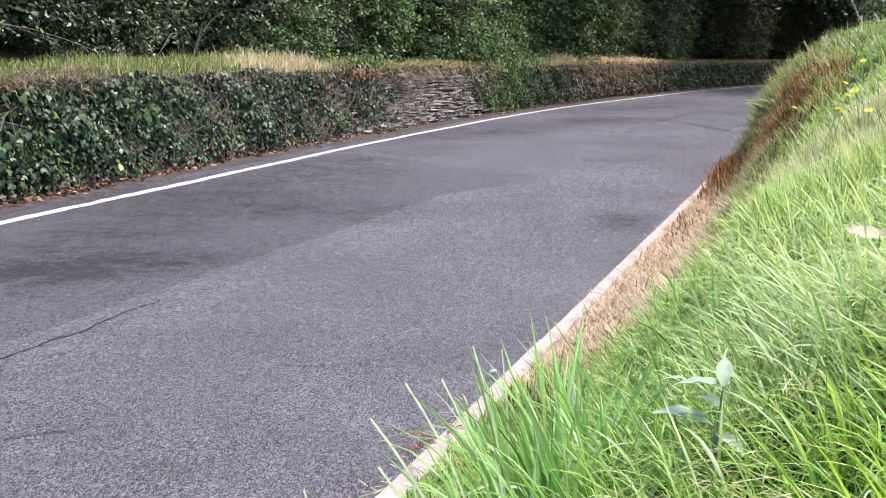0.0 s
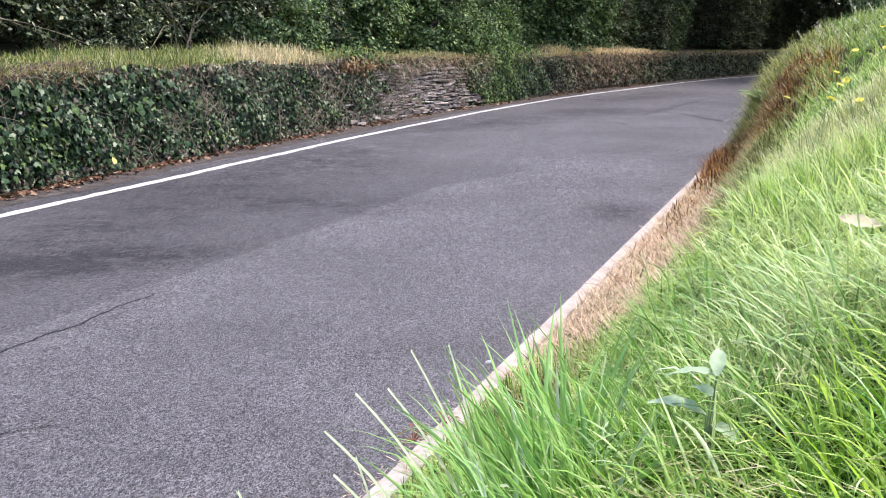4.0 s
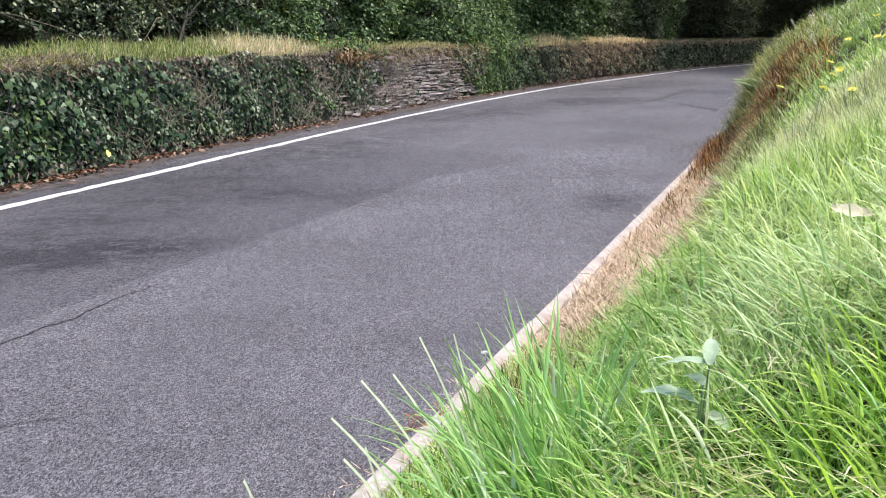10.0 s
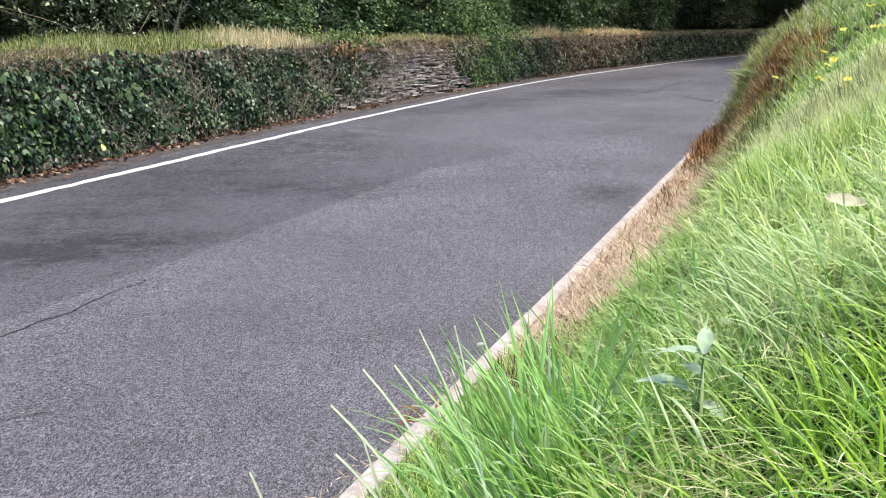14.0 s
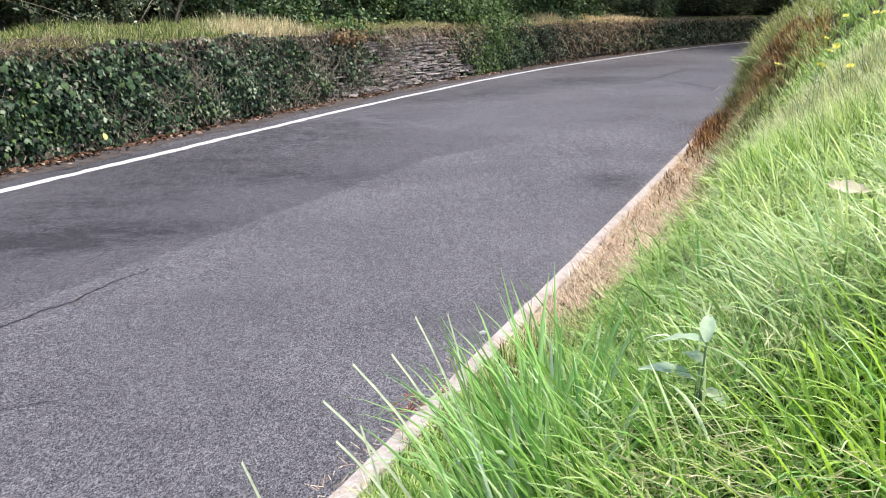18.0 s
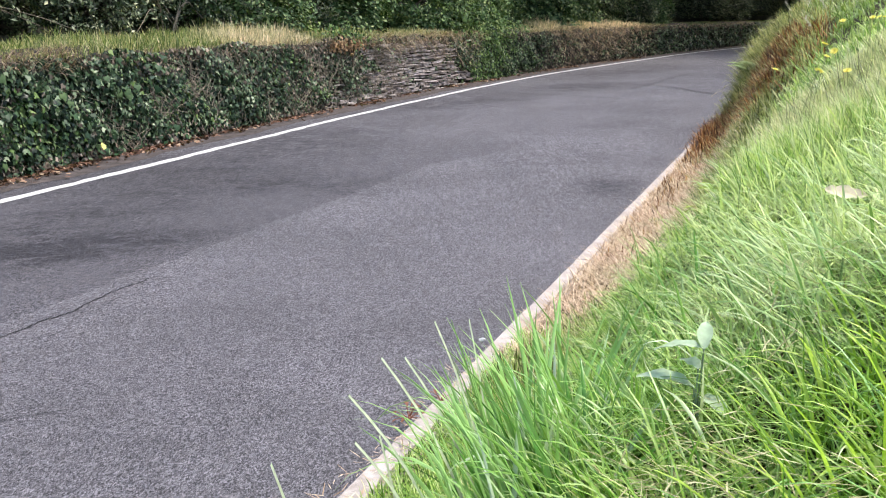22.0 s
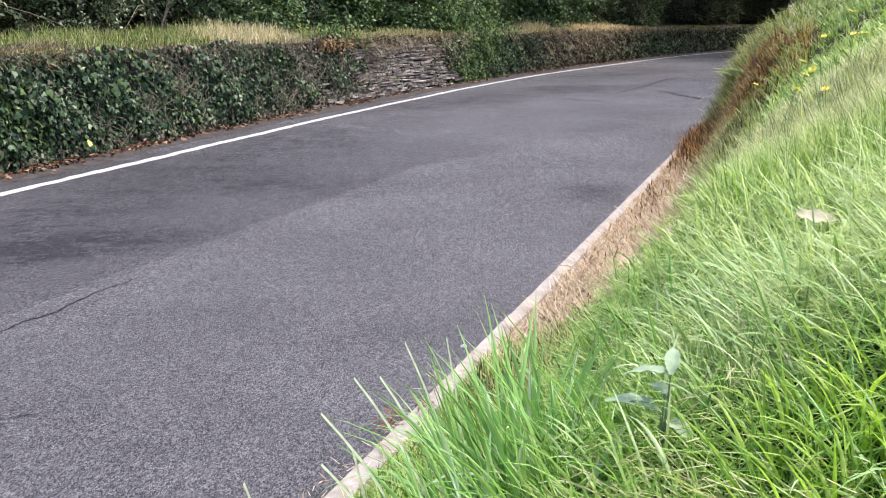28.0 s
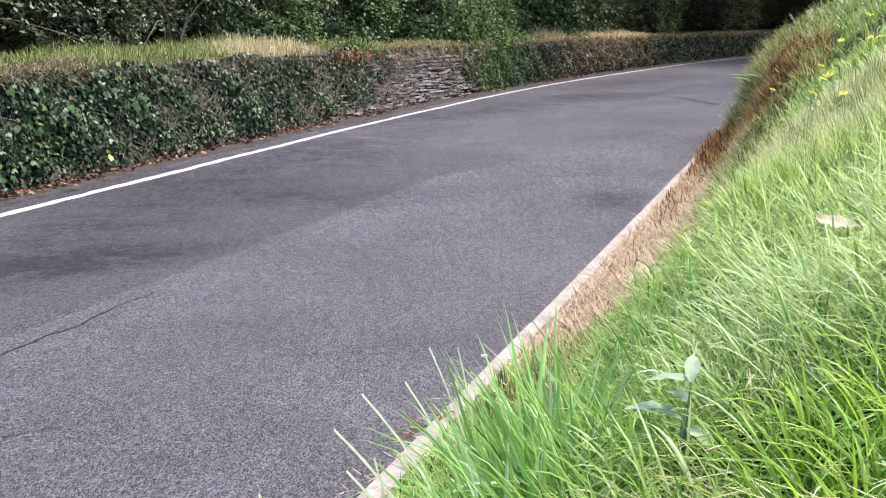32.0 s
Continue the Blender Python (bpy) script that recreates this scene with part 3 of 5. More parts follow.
def strip(name, pts, width, mat, label, parent, z=0.012):
    """A thin flat ragged strip on the road."""
    pts = np.asarray(pts, float)
    t = np.linspace(0, 1, 60)
    seg = np.linspace(0, 1, len(pts))
    x, y = np.interp(t, seg, pts[:, 0]), np.interp(t, seg, pts[:, 1])
    x, y = x + RNG.normal(0, width * 0.4, 60) + 0.5 * width * np.sin(t * 31), y + RNG.normal(0, width * 0.4, 60)
    d = np.stack([np.gradient(x), np.gradient(y)], 1)
    d /= np.linalg.norm(d, axis=1, keepdims=True)
    w = width * (0.4 + RNG.random(60) * 0.9) / 2
    nx = np.stack([-d[:, 1], d[:, 0]], 1)
    a = np.c_[x + nx[:, 0] * w, y + nx[:, 1] * w, np.full(60, z)]
    b = np.c_[x - nx[:, 0] * w, y - nx[:, 1] * w, np.full(60, z)]
    grid = np.stack([a, b], 1)
    ob = sheet(name, grid, mat, "", "", "", parent)
    return tagged(ob, label)


def make_bank():
    ys = np.concatenate([np.arange(-40, -2, 2.0), np.arange(-2, 16, 0.15), np.arange(16, 61, 1.5)])
    ss = np.array([0.125, 0.2, 0.3, 0.46, 0.60, 0.76, 0.95, 1.2, 1.45, 1.7, 2.2, 3.0, 4.5, 6.0, 12.0, 25.0, 40.0])
    grid = np.stack([beside(kerb_x, ys, s, bank_z(s, ys)) for s in ss], 1)
    sheet("verge_bank", grid, SOIL, "grassy roadside bank of earth rising from the kerb", "bank")


def make_kerb():
    kerb = tagged(new("kerb"), "row of pale weathered concrete edging kerbs beside the road", "kerb", "", "structure")
    y = -6.0
    variants = []
    for k in range(4):
        bm = bmesh.new()
        bmesh.ops.create_cube(bm, size=1.0)
        for v in bm.verts:
            v.co = Vector((v.co.x * 0.092 + 0.046, v.co.y * 0.91, v.co.z * 0.2 - 0.072))
        bmesh.ops.subdivide_edges(bm, edges=[e for e in bm.edges if abs((e.verts[0].co - e.verts[1].co).y) > 0.5], cuts=7)
        bmesh.ops.bevel(bm, geom=[e for e in bm.edges if abs((e.verts[0].co - e.verts[1].co).y) > 0.05 and e.verts[0].co.z > 0], offset=0.014, segments=2, affect="EDGES")
        for v in bm.verts:
            if v.co.z > -0.1:
                v.co += Vector(noise.noise_vector(v.co * 9 + Vector((k * 7, 0, 0)))) * 0.0018
        me = bpy.data.meshes.new("kerb_stone")
        bm.to_mesh(me)
        bm.free()
        me.materials.append(CONCRETE)
        variants.append(me)
    k = 0
    while y < 30:
        slope = float(kerb_x(y + 0.5) - kerb_x(y - 0.5))
        ob = new("kerb_stone", variants[k % 4])
        ob.parent = kerb
        p = beside(kerb_x, np.array([y]), 0.0)[0]
        ob.matrix_basis = pose(p[0] + RNG.normal(0, 0.0015), p[1], RNG.normal(0, 0.0015), RNG.normal(0, 0.1), 0, -math.degrees(math.atan(slope)) + RNG.normal(0, 0.05))
        y += 0.913 / math.sqrt(1 + slope ** 2)
        k += 1


WALL_OFF, WALL_H = -0.62, 1.02


def wall_point(u, depth, z):
    """A point on the wall: u is the y of the edge line beside it, depth metres behind its face."""
    lean = 0.06 * np.asarray(z, float)
    return beside(white_x, u, WALL_OFF - depth - lean, z)


def make_wall():
    us = np.arange(-20, 70, 0.35)
    prof = [(0.0, -0.05), (0.0, 0.3), (0.0, 0.6), (0.0, 0.85), (0.04, 0.98), (0.2, 1.03), (0.45, 1.05)]
    cols = []
    for d, z in prof:
        p = wall_point(us, d, z)
        p[:, 2] += (0.03 * np.sin(us * 0.9) + 0.02 * np.sin(us * 2.7)) * (z > 0.9)
        p[:, 0] += RNG.normal(0, 0.012, len(us))
        cols.append(p)
    wall = sheet("wall_roadside", np.stack(cols[::-1], 1), CORE_SHADE, "low dry stone wall of grey slate largely hidden under ivy", "wall")
    # Beyond the wall top, an unseen slope added to block sky between trees.
    land = [(0.45, 1.05), (0.8, 1.06), (1.3, 1.10), (2.2, 1.35), (4.0, 2.2), (8.0, 4.5), (16.0, 8.0), (40.0, 14.0)]
    cols = [wall_point(us, d, z) for d, z in land]
    sheet("added_slope", np.stack(cols[::-1], 1), WOOD_SOIL, "ground behind the wall with an unseen dark slope added against the sky", "slope")
    return wall


make_ground()
road = make_road()
strip("crack", [(-1.83, 3.6), (-1.73, 3.84), (-1.64, 4.07), (-1.56, 4.2), (-1.51, 4.48), (-1.41, 4.68), (-1.38, 4.76)], 0.011, TAR, "thin dark crack", road)
strip("seam", [(0.37, 17.52), (1.13, 17.81), (1.68, 17.26), (2.29, 16.73), (2.74, 16.0), (3.07, 15.58)], 0.044, TAR, "dark seam of a repair", road, 0.016)
strip("seam", [(0.3, 16.32), (0.94, 16.2), (1.6, 15.49)], 0.032, TAR, "dark seam of a repair", road, 0.016)
strip("seam", [(3.62, 17.78), (4.26, 18.96), (5.11, 20.93), (5.96, 22.6)], 0.044, TAR, "dark seam of a repair", road, 0.016)
strip("seam", [(4.22, 18.8), (4.49, 17.92), (4.57, 16.71), (4.68, 16.16)], 0.046, TAR, "dark seam of a repair", road, 0.016)
strip("seam", [(3.29, 14.97), (3.7, 14.9), (4.06, 14.52)], 0.038, TAR, "dark seam of a repair", road, 0.016)
strip("crack", [(-0.64, 3.70), (-0.49, 3.72), (-0.34, 3.73), (-0.18, 3.80)], 0.006, TAR, "hairline crack", road)
strip("crack", [(-1.38, 2.95), (-1.28, 3.0), (-1.17, 3.04)], 0.005, TAR, "hairline crack", road)
make_bank()
make_kerb()
wall = make_wall()
# ---- wall: stones, ivy, litter, grass on top ----
IVY_T = [(0, 0, 0.06), (0, -0.34, 0), (0.36, -0.48, -0.03), (0.52, -0.02, -0.05), (0.24, 0.14, 0.02), (0, 0.62, -0.05), (-0.24, 0.14, 0.02), (-0.52, -0.02, -0.05), (-0.36, -0.48, -0.03)]
IVY_F = [(0, i, i % 8 + 1) for i in range(1, 9)]
OVAL_T = [(0, -0.5, 0), (0.27, -0.05, 0.05), (0, 0.5, -0.04), (-0.27, -0.05, 0.05)]
OVAL_F = [(0, 1, 2), (0, 2, 3)]


def wall_normal(u):
    slope = (white_x(u + 0.1) - white_x(u - 0.1)) / 0.2
    k = 1 / np.sqrt(1 + slope ** 2)
    return np.stack([k, -slope * k, np.full_like(k, 0.06)], 1)


def bare(u, z):
    """How far the stones show through the ivy, 0 to 1."""
    jag = 0.25 * np.sin(z * 17 + u * 3) + 0.2 * np.sin(u * 9.0)
    b = ((u > 16.0 + jag) & (u < 20.6 - z * 1.6 + jag) & (z < 0.93 + 0.08 * jag)) * 0.95
    b = np.maximum(b, ((u > 14.4) & (u < 16.4) & (z < 0.30 + jag * 0.4)) * 0.6)
    b = np.maximum(b, ((u > 13.6) & (u < 14.3 + jag) & (z > 0.45) & (z < 0.72)) * 0.55)
    b = np.maximum(b, ((u > 24.5) & (u < 29.5) & (z < 0.62 + jag * 0.5)) * 0.7)
    return b


def make_stones(wall):
    meshes = []
    for k in range(7):
        bm = bmesh.new()
        bmesh.ops.create_cube(bm, size=1.0)
        bmesh.ops.bevel(bm, geom=list(bm.edges), offset=0.06, segments=1, affect="EDGES")
        for v in bm.verts:
            v.co += Vector(noise.noise_vector(v.co * 2.2 + Vector((k * 11, 3, 0)))) * 0.11
        me = bpy.data.meshes.new("stone")
        bm.to_mesh(me)
        bm.free()
        me.materials.append(STONE)
        meshes.append(me)
    count, z, rest = 0, 0.02, []
    lo, hi, zhi = 14.2, 20.8, 0.90
    while z < zhi:
        h = RNG.choice([0.016, 0.022, 0.028, 0.036, 0.05])
        u = lo + RNG.uniform(0, 0.2)
        while u < hi:
            ln = RNG.uniform(0.16, 0.52) * (1 if RNG.random() < 0.7 else 0.5)
            if bare(np.array([u + ln / 2]), np.array([z + h / 2]))[0] > 0.5:
                p = wall_point(np.array([u + ln / 2]), 0.075 - RNG.uniform(0.015, 0.065), z + h / 2 + RNG.normal(0, 0.005))[0]
                n = wall_normal(np.array([u + ln / 2]))[0]
                m = pose(*p, RNG.normal(0, 2.2), RNG.normal(0, 4), math.degrees(math.atan2(n[1], n[0])) + RNG.normal(0, 4)) @ Matrix.Diagonal((0.2, ln * 1.08, h * RNG.uniform(0.8, 1.12), 1))
                if count < 300:
                    ob = new("stone", meshes[count % 7])
                    ob.parent = wall
                    ob.matrix_basis = m
                else:
                    me = meshes[count % 7]
                    me.calc_loop_triangles()
                    rest.append((np.array([m @ v.co for v in me.vertices]), np.array([tr.vertices[:] for tr in me.loop_triangles])))
                count += 1
            u += ln + RNG.uniform(0.008, 0.04)
        z += h + 0.006
    if rest:
        np_mesh("rubble", *joined(rest), RUBBLE, kind="stuff", parent=wall)


def leaf_places(n, lo, hi, proud, size_near, size_far):
    """Random places for ivy leaves on the wall's face."""
    u = RNG.uniform(lo, hi, n)
    z = RNG.uniform(0.0, 1.0, n) * (0.99 + 0.04 * np.sin(u * 1.7) * np.sin(u * 0.6) + 0.025 * np.sin(u * 5.3) + 0.10 * np.exp(-((u - 15.4) / 0.9) ** 2))
    keep = RNG.random(n) > bare(u, z)
    u, z = u[keep], z[keep]
    n = len(u)
    bushy = np.exp(-((u - 21.6) / 1.1) ** 2) * (0.6 + 0.4 * np.sin(u * 5))
    swell = 0.05 * np.sin(u * 2.7) * np.sin(z * 5 + u) + 0.03 * np.sin(u * 6.1 + z * 9)
    z = z * (1 + 0.14 * bushy)
    depth = -(RNG.random(n) ** 0.7) * (proud + swell + 0.10 * bushy * np.sin(np.clip(z, 0, 1.3) * 2.4)) * np.clip(0.6 + z * 1.2, 0, 1) - 0.015
    p = wall_point(u, depth, z)
    nr = wall_normal(u) + RNG.normal(0, 0.42, (n, 3)) + np.array([[0, 0, 0.28]])
    k = np.clip((u - 8) / 7, 0, 1)
    size = (size_near * (1 - k) + size_far * k) * RNG.uniform(0.6, 1.25, n)
    return u, z, p, nr, RNG.normal(math.pi, 0.7, n), size


def make_ivy():
    packs, dead, young = [], [], []
    for n, lo, hi, a, b in ((36000, 3.0, 14.5, 0.056, 0.042), (28000, 14.5, 28.0, 0.046, 0.048), (16000, 28.0, 62.0, 0.07, 0.075)):
        u, z, p, nr, spin, size = leaf_places(n, lo, hi, 0.11, a, b)
        brown = np.clip(0.06 + 0.55 * np.clip((u - 23.6 + 0.8 * np.sin(u * 3 + z * 6)) / 4, 0, 1) * np.interp(u, [31, 34], [1.0, 0.05]) + 0.22 * np.exp(-((u - 14.8) / 1.8) ** 2) + 0.45 * (z < 0.13) + 0.25 * (z > 0.9) + 0.3 * (np.sin(u * 1.9) > 0.4) * (z > 0.75), 0, 0.8) * (1 - 0.9 * np.exp(-((u - 21.8) / 1.5) ** 4))
        brown = RNG.random(len(u)) < brown
        fresh = ~brown & (RNG.random(len(u)) < 0.75 * np.exp(-((u - 21.5 + 0.5 * np.sin(z * 7)) / 1.2) ** 2) + 0.12 * (np.sin(u * 2.3 + z * 4) > 0.2) * (u < 29) + 0.17 * (u < 8.6) * (z < 0.75) * (z > 0.2))
        young.append(scatter(IVY_T, IVY_F, p[fresh], nr[fresh], spin[fresh], size[fresh]))
        green = ~brown & ~fresh
        packs.append(scatter(IVY_T, IVY_F, p[green], nr[green], spin[green], size[green]))
        dead.append(scatter(IVY_T, IVY_F, p[brown], nr[brown], spin[brown], size[brown] * 0.95))
    v, f = joined(packs)
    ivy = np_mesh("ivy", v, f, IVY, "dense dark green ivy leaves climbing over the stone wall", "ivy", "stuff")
    # a bush of fresh leaves that spills over the top of the wall, and a smaller one
    for n, u0, ru, z0, rz, d0, rd in ((4200, 21.4, 0.75, 1.15, 0.38, 0.25, 0.3), (1500, 22.6, 0.9, 1.02, 0.16, 0.1, 0.2), (700, 15.5, 0.35, 1.0, 0.10, 0.1, 0.15)):
        u, z, d = RNG.normal(u0, ru, n), RNG.normal(z0, rz, n), RNG.normal(d0, rd, n)
        keep = (z > 0.75) & (d > -0.22) & ((z > 1.0) | (d < 0.0))
        u, z, d = u[keep], z[keep], d[keep]
        young.append(scatter(IVY_T, IVY_F, wall_point(u, d, z), wall_normal(u) + RNG.normal(0, 0.5, (len(u), 3)) + np.array([[0, 0, 0.5]]), RNG.normal(math.pi, 0.8, len(u)), RNG.uniform(0.035, 0.075, len(u))))
    v, f = joined(young)
    np_mesh("young_ivy", v, f, IVY_LIGHT, "lighter green young ivy shoots spreading over the wall", "ivy", "stuff")
    n = 420
    u, z = RNG.normal(15.15, 0.3, n), RNG.normal(0.93, 0.05, n)
    russet = scatter(IVY_T, IVY_F, wall_point(u, -0.09 - 0.08 * RNG.random(n), z), wall_normal(u) + RNG.normal(0, 0.5, (n, 3)), RNG.normal(math.pi, 0.9, n), RNG.uniform(0.035, 0.06, n))
    np_mesh("russet_ivy", *russet, RUSSET, "patch of russet withered ivy leaves near the wall's top", "dead ivy", "stuff")
    v, f = joined(dead)
    np_mesh("dead_ivy", v, f, DEAD_IVY, "withered brown ivy and stalks clinging to the wall", "dead ivy", "stuff")
    me = raw_mesh("leaf", np.array(IVY_T), np.array(IVY_F), IVY_ONE)
    u, z, p, nr, spin, size = leaf_places(300, 6.8, 11.0, 0.13, 0.075, 0.065)
    for i in range(len(u)):
        ob = new("leaf", me)
        ob.parent = ivy
        q = Vector(nr[i]).to_track_quat("Z", "Y").to_matrix().to_4x4()
        pp = p[i] + 0.03 * wall_normal(u[i:i + 1])[0]
        ob.matrix_basis = Matrix.Translation(pp) @ q @ pose(0, 0, 0, 0, 0, RNG.uniform(130, 230)) @ Matrix.Diagonal((size[i], size[i], size[i], 1))
    return ivy


def make_vines():
    packs = []
    for i in range(520):
        u, z = RNG.uniform(6, 32) if i % 4 == 0 else RNG.uniform(9.5, 17.5), RNG.uniform(0.0, 0.7)
        n = int(RNG.integers(6, 13))
        pts, du = [], RNG.normal(0, 0.05)
        for k in range(n):
            pts.append(wall_point(np.array([u]), -0.05 - 0.08 * RNG.random(), z)[0])
            z += RNG.uniform(0.03, 0.12)
            du += RNG.normal(0, 0.05)
            u += du
            if z > 1.05:
                break
        if len(pts) > 3:
            packs.append(tube(pts, np.linspace(0.0055, 0.0022, len(pts)) * RNG.uniform(0.4, 1.0), 4))
    v, f = joined(packs)
    np_mesh("ivy_stems", v, f, STEM, "thin pale woody ivy stems winding up the wall", "vine", "stuff")


def make_litter():
    n = 30000
    u = RNG.uniform(4, 34, n)
    heap = np.clip(0.16 + 0.5 * np.sin(u * 1.1) * np.sin(u * 2.3), 0.04, 0.7) + 0.35 * (u < 12.5) + 0.6 * np.exp(-((u - 13.4) / 0.7) ** 2) + 0.5 * np.exp(-((u - 8.6) / 0.9) ** 2)
    keep = RNG.random(n) < heap
    u = u[keep]
    n = len(u)
    off = -0.68 + np.abs(RNG.normal(0, 0.13, n))
    p = beside(white_x, u, off, 0.02 + 0.05 * np.clip(-0.4 - off, 0, 1) * RNG.random(n) + 0.008)
    nr = np.array([[0.0, 0, 1]]) + RNG.normal(0, 0.4, (n, 3))
    v, f = scatter(IVY_T, IVY_F, p, nr, RNG.uniform(0, 6.28, n), RNG.uniform(0.022, 0.056, n))
    np_mesh("leaf_litter", v, f, BROWN_LEAF, "scattered fallen brown leaves along the foot of the wall", "leaf litter", "stuff")


def top_grass():
    packs = []
    for n, lo, hi in ((26000, 3.0, 16.0), (16000, 16.0, 30.0), (12000, 30.0, 62.0)):
        u = RNG.uniform(lo, hi, n)
        d = RNG.uniform(-0.04, 1.1, n)
        tall = 0.09 + 0.07 * np.exp(-((u - 13.0) / 2.2) ** 2) + 0.03 * np.sin(u * 2.0) - 0.02 * ((u > 16.5) & (u < 26))
        tall = tall * np.interp(u, [8.0, 10.0], [0.7, 1.0]) + 0.12 * np.exp(-((u - 26.4) / 0.8) ** 2) + 0.07 * np.exp(-((u - 31.0) / 3.0) ** 2)
        tall = tall * np.interp(u, [33.5, 36.0], [1.0, 0.4])
        gap = 0.5 + 0.5 * np.sin(u * 3.1 + 2 * np.sin(d * 4)) * np.sin(u * 7.7 + d * 6)
        tall = tall * (0.6 + 0.75 * gap)
        p = wall_point(u, d, np.interp(d, [0, 0.2, 0.8, 1.3], [0.97, 1.02, 1.05, 1.10]))
        w = 0.009 * (1 + np.clip(u - 12, 0, 30) * 0.05)
        packs.append(blades(p, RNG.uniform(0, 6.28, n), np.abs(RNG.normal(0, 0.25, n)), RNG.uniform(0.1, 1.1, n), tall * RNG.uniform(0.6, 1.5, n), w * RNG.uniform(0.7, 1.3, n)))
    v, f = joined(packs)
    np_mesh("wall_top_grass", v, f, TOPGRASS, "uneven green and straw-coloured grass on top of the wall", "grass", "stuff")
    n = 12600
    u = np.concatenate([RNG.uniform(4, 9.2, 2600), RNG.uniform(15.8, 21.2, 2600), RNG.uniform(25.5, 34, 3600), RNG.uniform(9, 45, 3800)])
    d = RNG.uniform(-0.12, 0.12, n)
    p = wall_point(u, d, RNG.uniform(0.86, 1.03, n))
    face = np.arctan2(wall_normal(u)[:, 1], wall_normal(u)[:, 0])
    # stems that hang far down over the bare stones
    hang = (((u > 16.2) & (u < 21.0)) | (u > 25.5)) & (RNG.random(n) < np.where(u > 24, np.clip((u - 25.0) / 5, 0, 0.6) * np.interp(u, [31, 34], [1.0, 0.1]), 0.3))
    drop = np.where(hang, RNG.random(n) ** 1.5 * 0.38, 0.0) * np.where(u > 18.4, np.where(u > 24, 1.8, 1.3), 0.3)
    p[:, 2] -= drop
    p[hang] += 0.08 * wall_normal(u[hang])
    v, f = blades(p, face + RNG.normal(0, 0.8, n), np.where(hang, 1.7, RNG.uniform(0.5, 1.3, n)), RNG.uniform(0.4, 1.8, n), RNG.uniform(0.08, 0.27, n), RNG.uniform(0.005, 0.009, n) * (1 + np.clip(u - 12, 0, 30) * 0.03))
    np_mesh("dry_fringe", v, f, FRINGE, "dry brown grass fringe hanging over the wall's edge", "grass", "stuff")


# ---- woods ----
def tree_meshes(seed, height, radius, low, leaves, leaf, mat):
    r = np.random.default_rng(seed)
    packs = []
    trunk = [np.array([0, 0, -0.3])]
    for k in range(1, 8):
        trunk.append(np.array([r.normal(0, 0.06) * k, r.normal(0, 0.06) * k, height * 0.8 * k / 7]))
    packs.append(tube(trunk, np.linspace(0.05 + height * 0.018, 0.02, 8), 7))
    centres = []
    for k in range(26):
        a, h0 = r.uniform(0, 6.28), r.uniform(low * 0.6, height * 0.75)
        root = np.array([np.interp(h0, [p[2] for p in trunk], [p[0] for p in trunk]), np.interp(h0, [p[2] for p in trunk], [p[1] for p in trunk]), h0])
        reach = radius * r.uniform(0.6, 1.05) * (1 - 0.45 * max(0, h0 / height - 0.5))
        pts = [root]
        for j in range(1, 6):
            q = root + np.array([math.cos(a), math.sin(a), 0]) * reach * j / 5 + np.array([r.normal(0, 0.07), r.normal(0, 0.07), reach * 0.35 * (j / 5) + r.normal(0, 0.05)])
            pts.append(q)
            if j > 1:
                centres.append(q)
        packs.append(tube(pts, np.linspace(0.028, 0.006, 6), 5))
    # leaves stand in drooping sprays on the outside of the crown, with gaps between them
    per = 22
    n = leaves // per
    lobes = r.normal(0, 1, (9, 3))
    lobes /= np.linalg.norm(lobes, axis=1, keepdims=True)
    a, t = r.uniform(0, 6.28, n), np.where(r.random(n) < 0.6, r.uniform(-1, -0.1, n), r.uniform(-1, 1, n))
    out = np.stack([np.cos(a), np.sin(a), 0.5 * t], 1)
    swell = 0.86 + 0.2 * np.max(out @ lobes.T, axis=1)
    rad = radius * (1 - 0.3 * t * t) * swell * (1 - 0.28 * r.random(n) ** 2)
    anchor = np.stack([out[:, 0] * rad, out[:, 1] * rad, low + (height - low) * (0.5 + 0.5 * t)], 1)
    limb = r.integers(0, len(centres), n)
    inner = r.random(n) < 0.22
    anchor[inner] = np.array(centres)[limb[inner]]
    way = out + r.normal(0, 0.45, (n, 3)) + np.array([[0, 0, 0.1]])
    way /= np.linalg.norm(way, axis=1, keepdims=True)
    side = np.cross(way, np.array([[0, 0, 1.0]]) + r.normal(0, 0.2, (n, 3)))
    side /= np.linalg.norm(side, axis=1, keepdims=True)
    long = leaf * r.uniform(3.5, 7.0, n)
    along = np.tile(np.linspace(0.05, 1.0, per), n)
    who = np.repeat(np.arange(n), per)
    hand = np.tile(np.where(np.arange(per) % 2, 1.0, -1.0), n) * r.uniform(0.2, 0.9, n * per) * leaf
    p = anchor[who] + way[who] * (long[who] * along)[:, None] + side[who] * hand[:, None] * (1.5 - along)[:, None]
    p[:, 2] -= 0.35 * long[who] * along ** 2
    p += r.normal(0, leaf * 0.35, p.shape)
    p[:, 2] = np.maximum(p[:, 2], low * 0.5 + 0.02)
    nr = np.array([[0, 0, 0.75]]) + 0.7 * way[who] + r.normal(0, 0.4, p.shape)
    v, f = scatter(OVAL_T, OVAL_F, p, nr, r.uniform(0, 6.28, len(p)), leaf * r.uniform(0.6, 1.3, len(p)))
    twigs = [tube([anchor[i] - way[i] * 0.15, anchor[i] + way[i] * long[i] * 0.5 - np.array([0, 0, 0.06 * long[i]])], [0.006, 0.003], 3) for i in range(0, n, 6)]
    packs += twigs
    tv, tf = joined(packs)
